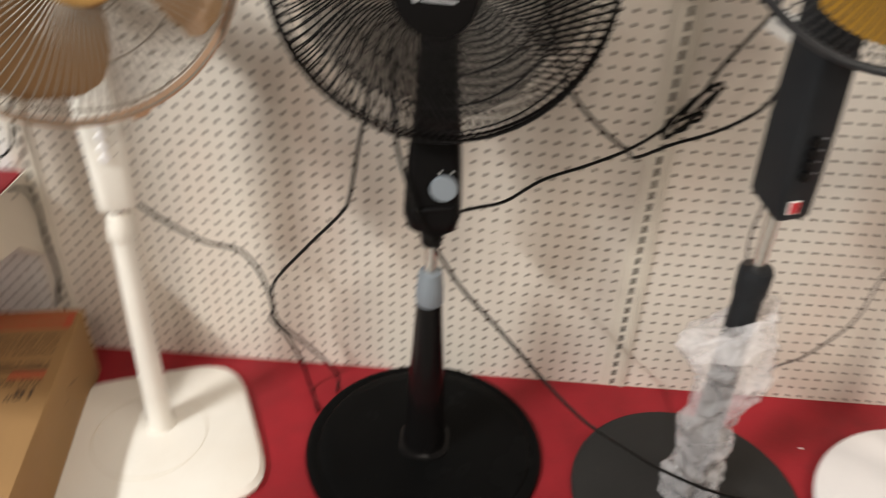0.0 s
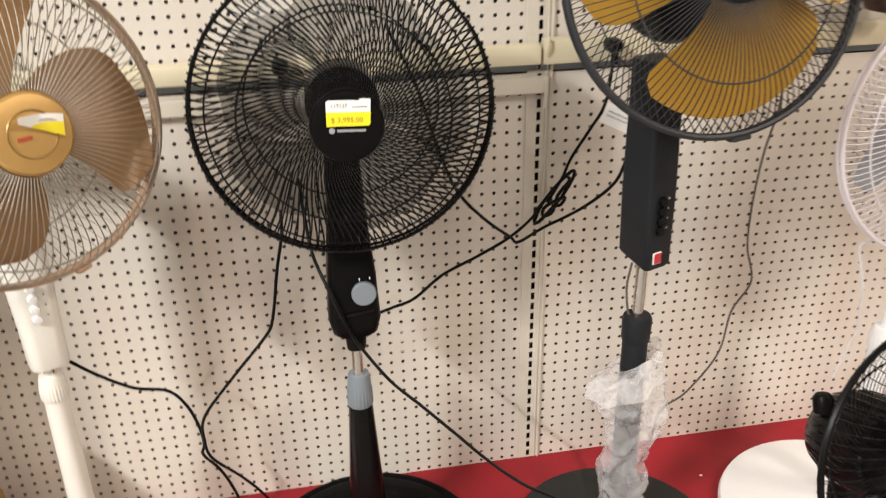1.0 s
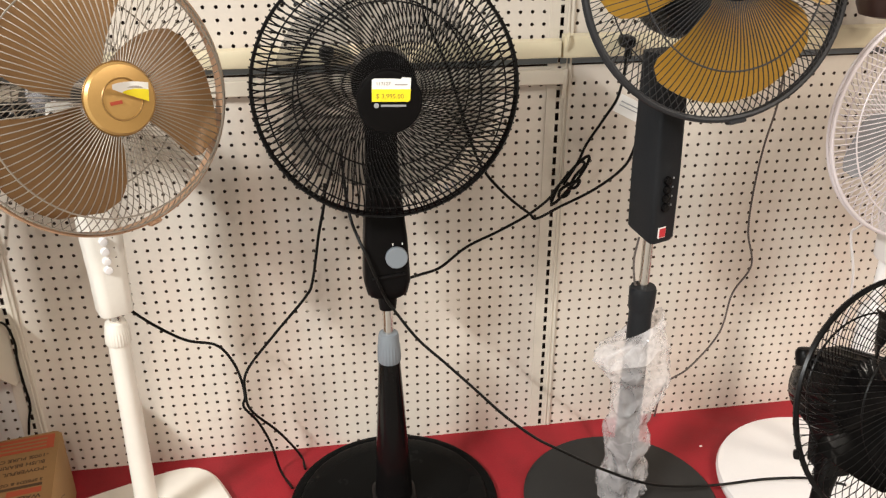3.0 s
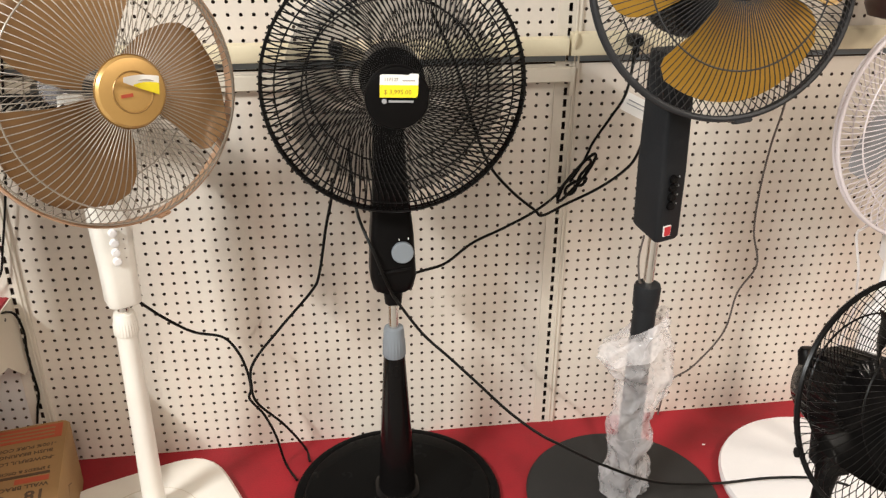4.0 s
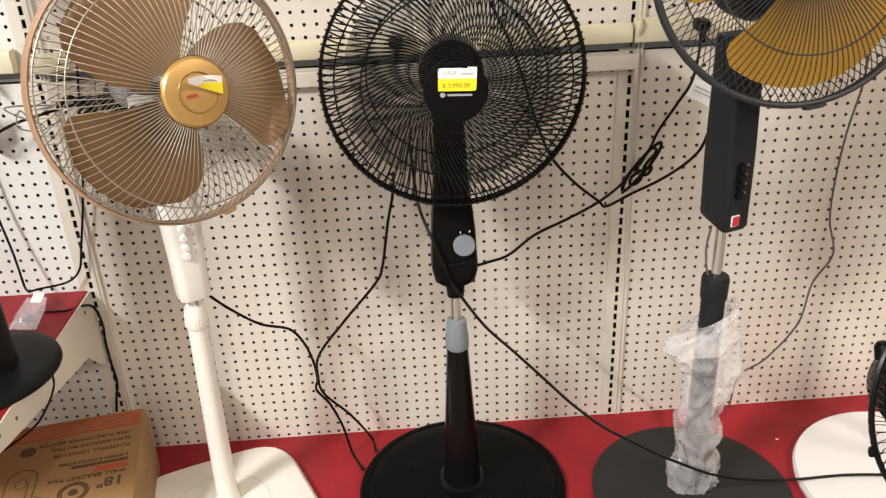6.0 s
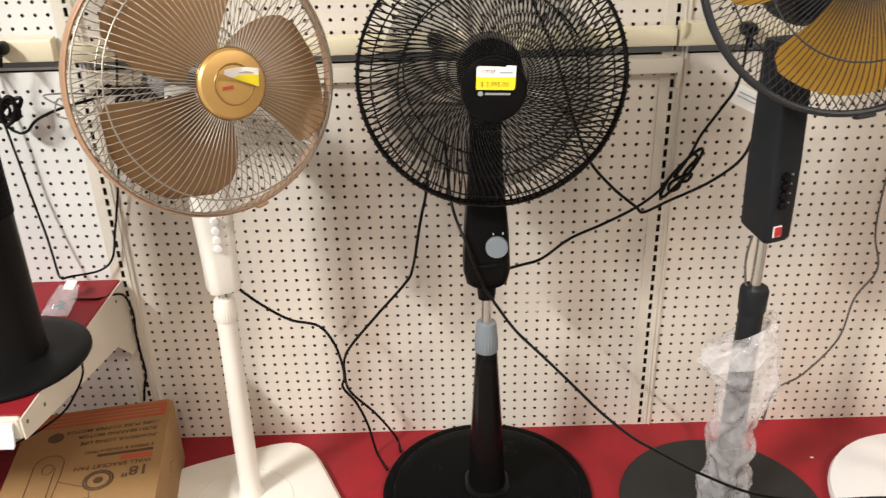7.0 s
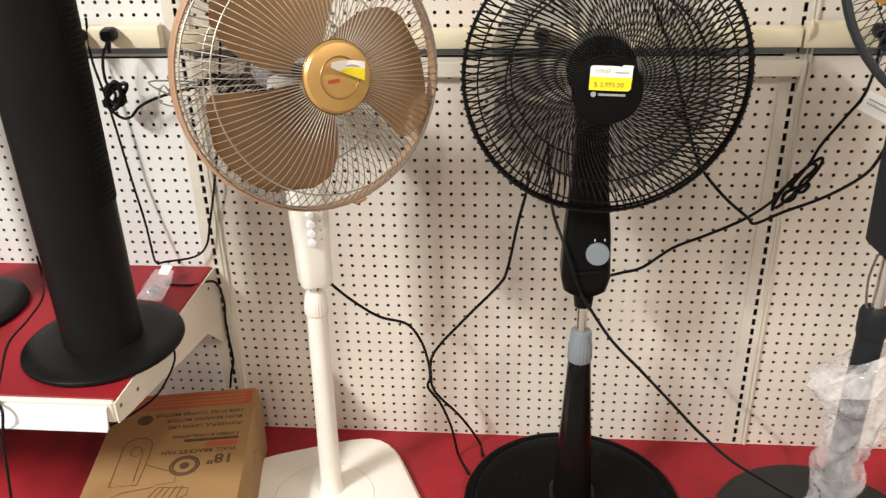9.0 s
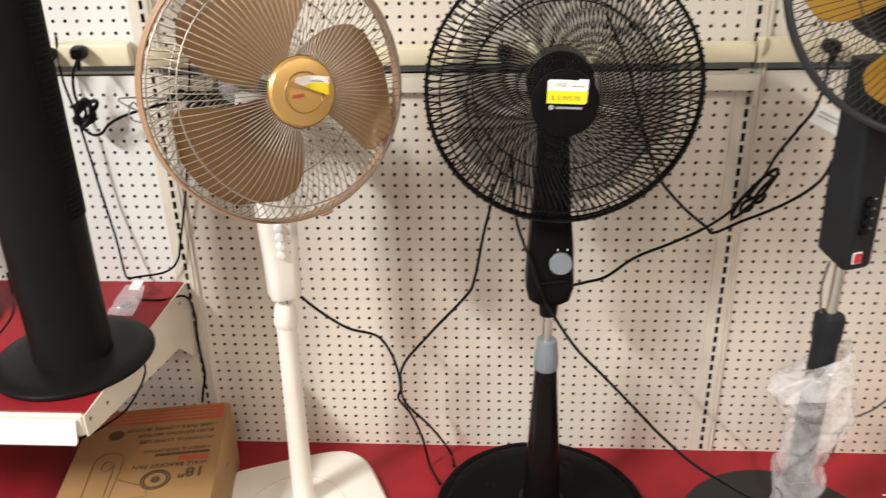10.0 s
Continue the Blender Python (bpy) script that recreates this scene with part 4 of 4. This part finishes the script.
# ---- carton lying under the raised shelf ----
def carton():
    w, d, hgt = 0.318, 0.5, 0.178
    t = thing("cardboard_box", pose(-1.219, -0.349, 0.0, 0, 0, 10.5), "brown cardboard fan carton with red and dark print", "box")
    loops = []
    for z, e in ((0.0, 0.003), (0.006, 0.0), (0.06, -0.002), (0.12, -0.001), (hgt - 0.006, 0.0), (hgt, 0.004)):
        loop = []
        for x, y in rounded(w - 2 * e, d - 2 * e, 0.012, 3):
            wob = 0.003 * noise.noise(Vector((x * 9, y * 9, z * 12)))
            loop.append((x + wob, y + wob, z))
        loops.append(loop)
    body = part("carton_body", Geo().loft(loops).turn(pose(-0.024, 0, 0)), M_CARD, t)
    top = hgt + 0.0004
    part("red_band", Geo().box(-0.165, 0.123, 0.188, 0.238, top - 0.001, top + 0.0004), M_PRINT_RED, body)
    for k in range(3):
        part("text_bar", Geo().box(-0.145, 0.108, 0.196 + k * 0.013, 0.201 + k * 0.013, top + 0.0004, top + 0.0008), M_CARD, body)
    flip = pose(0, 0, top, 0, 0, 180)

    def words(text, size, x_right, y, mat=M_BOX_INK, bold=0.0003):
        lettering(text, size, flip @ pose(-x_right, -y, 0), mat, "printed_line", body, 0.0002, bold)

    words("-100% PURE COPPER MOTOR", 0.0155, 0.115, 0.17)
    words("BUSH BEARING MOTOR", 0.0155, 0.11, 0.148)
    words("-POWERFUL LONG LIFE", 0.0155, 0.115, 0.124)
    words("3 SPEEDS & OSCILLATING", 0.0125, 0.11, 0.088)
    part("text_bar", Geo().box(-0.005, 0.11, 0.065, 0.073, top - 0.0005, top + 0.0003), M_BOX_INK, body)
    part("red_label", Geo().box(0.045, 0.11, 0.044, 0.06, top - 0.0005, top + 0.0003), M_PRINT_RED, body)
    words("MOTOR", 0.013, 0.105, 0.057, M_CARD)
    words("WALL BRACKET FAN", 0.0165, 0.11, 0.038)
    words("18\"", 0.04, 0.108, 0.016, M_BOX_INK, 0.0009)
    for r in (0.029, 0.0235):
        part("ring_print", Geo().tube([(0.01 + r * math.cos(2 * math.pi * i / 32), -0.012 + r * math.sin(2 * math.pi * i / 32), top - 0.001) for i in range(32)], 0.0024, 5, True), M_BOX_INK, body)
    part("seal_print", Geo().lathe([(0.01, 0.0), (0.01, 0.0005)], 20).turn(pose(0.01, -0.012, top - 0.0002)), M_BOX_INK, body)
    part("round_print", Geo().lathe([(0.017, 0.0), (0.017, 0.0005)], 24).turn(pose(-0.105, 0.152, top - 0.0002)), M_BOX_INK, body)
    # line drawing of a bracket fan
    def line(pts):
        part("line_print", Geo().tube([(x, y, top - 0.0005) for x, y in pts], 0.0011, 4), M_BOX_INK, body)
    arc = [(-0.1 + 0.03 * math.cos(radians(a)), 0.06 + 0.03 * math.sin(radians(a))) for a in range(0, 181, 20)]
    line([(-0.07, 0.02)] + arc + [(-0.13, -0.06), (-0.075, -0.06), (-0.07, 0.02)])
    line([(-0.085, -0.05), (-0.085, 0.05)])
    line([(-0.1 + 0.011 * math.cos(radians(a)), 0.045 + 0.016 * math.sin(radians(a))) for a in range(0, 361, 30)])
    line([(-0.07, 0.0), (-0.03, -0.02), (-0.005, -0.03), (0.0, -0.06), (-0.04, -0.064)])
    line([(-0.04, -0.07), (-0.1, -0.08), (-0.13, -0.1), (-0.14, -0.15)])
    for k in range(5):
        line([(-0.03 + 0.012 * k, -0.072), (-0.045 + 0.014 * k, -0.1), (-0.05 + 0.016 * k, -0.14)])
    line([(-0.05, -0.14), (0.03, -0.1), (0.03, -0.08), (-0.03, -0.072)])
    part("scuff", Geo().tube([(w / 2 - 0.0235, 0.12 - 0.02 * k, 0.1 + 0.012 * (k % 3)) for k in range(5)], 0.0012, 4), M_BOX_INK, body)
    return t


carton()


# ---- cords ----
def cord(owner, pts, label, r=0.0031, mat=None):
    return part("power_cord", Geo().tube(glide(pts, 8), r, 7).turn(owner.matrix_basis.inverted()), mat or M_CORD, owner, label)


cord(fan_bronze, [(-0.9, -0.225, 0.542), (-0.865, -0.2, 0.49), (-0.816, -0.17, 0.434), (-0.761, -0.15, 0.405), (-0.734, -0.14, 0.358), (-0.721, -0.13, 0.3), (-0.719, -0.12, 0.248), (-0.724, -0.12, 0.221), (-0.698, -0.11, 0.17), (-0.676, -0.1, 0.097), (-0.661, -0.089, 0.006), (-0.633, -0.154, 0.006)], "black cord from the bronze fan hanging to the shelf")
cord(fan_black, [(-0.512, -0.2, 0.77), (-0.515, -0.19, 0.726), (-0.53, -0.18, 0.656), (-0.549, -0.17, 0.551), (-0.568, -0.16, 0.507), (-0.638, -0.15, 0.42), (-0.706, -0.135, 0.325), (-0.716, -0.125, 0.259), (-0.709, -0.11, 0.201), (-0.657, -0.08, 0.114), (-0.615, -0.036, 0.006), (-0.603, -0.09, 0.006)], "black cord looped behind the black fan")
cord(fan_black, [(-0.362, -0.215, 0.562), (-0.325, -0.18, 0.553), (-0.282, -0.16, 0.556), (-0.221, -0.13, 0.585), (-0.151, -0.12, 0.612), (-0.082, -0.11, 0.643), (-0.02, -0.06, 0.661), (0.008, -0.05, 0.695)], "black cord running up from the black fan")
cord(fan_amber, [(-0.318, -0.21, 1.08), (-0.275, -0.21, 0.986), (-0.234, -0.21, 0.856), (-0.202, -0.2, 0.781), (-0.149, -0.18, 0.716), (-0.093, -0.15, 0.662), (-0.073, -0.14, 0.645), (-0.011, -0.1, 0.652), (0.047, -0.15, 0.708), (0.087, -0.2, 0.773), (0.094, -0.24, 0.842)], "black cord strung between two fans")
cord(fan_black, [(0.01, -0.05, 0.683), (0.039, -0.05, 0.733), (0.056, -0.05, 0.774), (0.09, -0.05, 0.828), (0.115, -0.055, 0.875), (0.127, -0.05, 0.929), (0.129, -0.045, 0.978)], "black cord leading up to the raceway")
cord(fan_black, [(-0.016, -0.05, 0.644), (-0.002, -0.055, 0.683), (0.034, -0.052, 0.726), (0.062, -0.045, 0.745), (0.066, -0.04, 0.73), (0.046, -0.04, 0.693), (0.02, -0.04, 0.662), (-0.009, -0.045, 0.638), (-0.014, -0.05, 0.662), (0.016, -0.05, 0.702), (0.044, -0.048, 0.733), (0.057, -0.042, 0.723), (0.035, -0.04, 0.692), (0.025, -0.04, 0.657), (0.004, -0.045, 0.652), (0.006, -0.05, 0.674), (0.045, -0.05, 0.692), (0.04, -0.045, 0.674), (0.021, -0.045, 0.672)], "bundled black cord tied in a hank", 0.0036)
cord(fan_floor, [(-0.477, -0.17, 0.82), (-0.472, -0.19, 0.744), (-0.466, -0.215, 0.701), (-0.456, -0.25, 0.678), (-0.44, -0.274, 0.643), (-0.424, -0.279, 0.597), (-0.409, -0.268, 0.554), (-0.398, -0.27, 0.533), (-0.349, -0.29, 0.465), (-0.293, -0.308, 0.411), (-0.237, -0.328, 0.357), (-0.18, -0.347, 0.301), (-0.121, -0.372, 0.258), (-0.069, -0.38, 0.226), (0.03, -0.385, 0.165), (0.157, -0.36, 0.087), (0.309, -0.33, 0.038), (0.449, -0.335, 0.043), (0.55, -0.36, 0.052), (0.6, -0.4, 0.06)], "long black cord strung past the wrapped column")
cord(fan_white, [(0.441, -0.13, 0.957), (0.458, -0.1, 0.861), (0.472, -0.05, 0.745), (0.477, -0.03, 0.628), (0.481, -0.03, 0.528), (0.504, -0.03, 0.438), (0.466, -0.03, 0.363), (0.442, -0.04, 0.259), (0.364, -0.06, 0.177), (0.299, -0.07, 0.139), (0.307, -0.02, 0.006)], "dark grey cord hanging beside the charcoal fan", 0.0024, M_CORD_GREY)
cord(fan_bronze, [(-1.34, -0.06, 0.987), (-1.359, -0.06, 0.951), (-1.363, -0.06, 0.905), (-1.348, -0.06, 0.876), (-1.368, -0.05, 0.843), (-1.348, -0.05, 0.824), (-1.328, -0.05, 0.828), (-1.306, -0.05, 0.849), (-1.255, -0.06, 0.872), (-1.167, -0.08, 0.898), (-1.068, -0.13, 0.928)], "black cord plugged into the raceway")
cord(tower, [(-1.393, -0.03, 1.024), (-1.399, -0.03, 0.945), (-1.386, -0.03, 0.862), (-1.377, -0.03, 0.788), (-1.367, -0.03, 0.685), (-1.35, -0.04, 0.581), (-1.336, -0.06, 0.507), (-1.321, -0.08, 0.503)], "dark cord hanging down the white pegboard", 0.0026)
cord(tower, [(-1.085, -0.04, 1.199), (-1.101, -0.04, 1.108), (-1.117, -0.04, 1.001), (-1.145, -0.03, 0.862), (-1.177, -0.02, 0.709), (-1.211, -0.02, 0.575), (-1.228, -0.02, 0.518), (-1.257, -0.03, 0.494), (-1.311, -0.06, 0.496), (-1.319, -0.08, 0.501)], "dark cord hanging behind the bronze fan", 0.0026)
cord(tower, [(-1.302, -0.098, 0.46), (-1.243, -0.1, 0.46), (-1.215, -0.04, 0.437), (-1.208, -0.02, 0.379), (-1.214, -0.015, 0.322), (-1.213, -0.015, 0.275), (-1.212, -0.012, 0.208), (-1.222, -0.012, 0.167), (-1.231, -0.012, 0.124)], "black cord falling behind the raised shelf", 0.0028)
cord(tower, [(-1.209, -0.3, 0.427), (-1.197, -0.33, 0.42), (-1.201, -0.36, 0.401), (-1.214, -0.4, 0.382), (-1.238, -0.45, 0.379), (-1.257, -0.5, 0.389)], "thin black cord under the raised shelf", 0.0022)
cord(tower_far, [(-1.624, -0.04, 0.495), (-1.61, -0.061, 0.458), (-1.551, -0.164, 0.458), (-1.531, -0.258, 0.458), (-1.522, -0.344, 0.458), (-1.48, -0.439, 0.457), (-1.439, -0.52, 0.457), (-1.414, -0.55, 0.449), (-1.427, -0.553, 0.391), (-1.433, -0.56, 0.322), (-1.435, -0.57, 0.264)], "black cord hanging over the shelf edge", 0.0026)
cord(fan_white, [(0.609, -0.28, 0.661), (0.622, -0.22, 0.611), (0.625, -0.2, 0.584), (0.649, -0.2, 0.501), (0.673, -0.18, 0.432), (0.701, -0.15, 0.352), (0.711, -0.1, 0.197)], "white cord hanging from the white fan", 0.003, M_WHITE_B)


def plug(p, yaw, label, pitch=0):
    t = thing("power_plug", pose(*p, pitch, 0, yaw), label, "plug", "power plugs")
    part("body", Geo().loft([[(x, y, z) for x, z in rounded(w, hh, min(w, hh) * 0.35)] for y, w, hh in ((0.028, 0.026, 0.022), (0.02, 0.03, 0.026), (-0.004, 0.028, 0.024), (-0.012, 0.02, 0.018))]), M_BLACK, t)
    part("strain_relief", Geo().tube([(0, -0.004, -0.01), (0, -0.01, -0.022), (0, -0.01, -0.032)], 0.005, 8, radii=[0.006, 0.005, 0.0035]), M_BLACK, t)
    return t


plug((-1.34, -0.06, 0.995), 12, "black moulded plug in the raceway")
plug((0.129, -0.056, 0.991), 0, "black moulded plug in the raceway")
plug((-0.491, -0.056, 0.987), 0, "black moulded plug in the raceway")
plug((-1.41, -0.06, 0.991), 0, "black moulded plug in the raceway")


def hank(p, label):
    t = thing("tied_cord", pose(*p), label, "cord")
    for k, (w, hh, a) in enumerate(((0.014, 0.03, 20), (0.018, 0.022, -35), (0.01, 0.035, 50))):
        pts = [(w * math.cos(2 * math.pi * i / 20), 0.004 * k - 0.004, hh * math.sin(2 * math.pi * i / 20)) for i in range(20)]
        part("loop", Geo().tube(pts, 0.0045, 7, True).turn(pose(0, 0, 0, 0, a, 0)), M_CORD, t)
    return t


def cord_bundle(owner, c):
    """The fan's own lead, folded into flat loops and tied behind the motor."""
    rnd = random.Random(8)
    inv = owner.matrix_basis.inverted()
    bundle = None
    for k in range(6):
        w, hh, a = rnd.uniform(0.035, 0.052), rnd.uniform(0.007, 0.014), rnd.uniform(-16, 16)
        m = inv @ pose(c[0] + rnd.uniform(-0.008, 0.008), c[1] + 0.006 * (k - 3), c[2] + rnd.uniform(-0.014, 0.014), 0, a, 0)
        pts = [(w * math.cos(2 * math.pi * i / 22), 0.003 * math.sin(6 * math.pi * i / 22), hh * math.sin(2 * math.pi * i / 22)) for i in range(22)]
        loop = part("cord_loop", Geo().tube(pts, 0.0036, 6, True).turn(m), M_CORD, bundle or owner)
        bundle = bundle or loop
    part("cord_tie", Geo().lathe([(0.012, -0.005), (0.0135, 0.0), (0.012, 0.005)], 14).turn(inv @ pose(c[0], c[1], c[2], 0, 90, 0)), M_TWIST, bundle, "plated wire tie")


cord_bundle(fan_bronze, (-1.05, -0.165, 0.922))
hank((-1.351, -0.058, 0.874), "black cord tied in a small knot")


def wire_tie(p, seed):
    rnd = random.Random(seed)
    pts = [Vector((rnd.uniform(-0.05, 0.05), rnd.uniform(-0.012, 0.012), rnd.uniform(-0.025, 0.025))) for k in range(12)]
    ob = solo("twist_tie", Geo().tube(glide(pts, 8), 0.0018, 5), M_TWIST, "shiny twisted wire tie by the guard", "wire")
    ob.location = p
    return ob


wire_tie((-1.208, -0.1, 0.89), 5)


def loose_bag(p, turn, label, size):
    """A small clear bag of parts."""
    n = 14
    verts, faces = [], []
    for side in (1, -1):
        for j in range(n + 1):
            for i in range(n + 1):
                u, v = i / n - 0.5, j / n - 0.5
                puff = side * 0.008 * (1 - 4 * u * u) * (1 - 4 * v * v)
                w = noise.noise(Vector((u * 7, v * 7, side * 2.0))) * 0.006
                verts.append((u * size[0] * (1 - 0.5 * max(0, v)), v * size[1], puff + w + 0.012))
    per = (n + 1) ** 2
    for s in range(2):
        for j in range(n):
            for i in range(n):
                a = s * per + j * (n + 1) + i
                faces.append((a, a + 1, a + n + 2, a + n + 1))
    t = thing("parts_bag", p @ turn, label, "bag")
    part("film", Geo().add(verts, faces), M_FILM, t)
    part("header", Geo().box(-0.012, 0.012, 0.03, 0.055, 0.01, 0.0115), M_PAPER, t)
    rnd = random.Random(4)
    for k in range(4):
        a = rnd.uniform(0, 3)
        x, y = rnd.uniform(-0.012, 0.012), rnd.uniform(-0.03, 0.0)
        part("screw", Geo().tube([(x, y, 0.012), (x + 0.014 * math.cos(a), y + 0.014 * math.sin(a), 0.012)], 0.0022, 6), M_SCREW, t)
    return t


loose_bag(pose(-1.305, -0.125, 0.464), pose(0, 0, 0, 24, 0, -8), "small clear bag of screws on the red shelf", (0.06, 0.085))
t = thing("paper_tag", pose(0.137, -0.075, 0.86, 0, 26, 0), "white paper tag on the cord", "tag")
part("sheet", Geo().loft([[(x, y + 0.004 * math.sin(x * 60), z) for x, z in ((-0.033, -0.022), (0.036, -0.024), (0.036, 0.016), (-0.033, 0.017))] for y in (0.0, -0.0008)]), M_PAPER, t)
part("text_bar", Geo().box(-0.026, 0.026, -0.0062, -0.0052, 0.002, 0.0045).box(-0.026, 0.02, -0.0062, -0.0052, -0.006, -0.004), M_BRAND, t)
solo("red_sign", Geo().box(-1.68, -1.592, -0.012, -0.004, 0.85, 0.955, 0.001), M_BADGE, "red card hung on the white pegboard", "sign")
solo("dark_ornament", Geo().lathe([(0.02, 1.032), (0.045, 1.038), (0.055, 1.06), (0.055, 1.11), (0.04, 1.15)], 32).turn(Matrix.Translation((0.665, -0.09, 0))), material("dark_brown", (0.05, 0.02, 0.015), 0.4), "dark brown rounded object on the raceway", "ornament")
scrap = solo("paper_scrap", Geo().loft([[(x, y, z) for x, y in ((-0.004, -0.002), (0.003, -0.0025), (0.0045, 0.001), (0.0, 0.003), (-0.0035, 0.002))] for z in (0.0005, 0.0012)]), M_PAPER, "tiny torn scrap of white paper on the red shelf", "scrap")
scrap.location = (0.378, -0.15, 0)
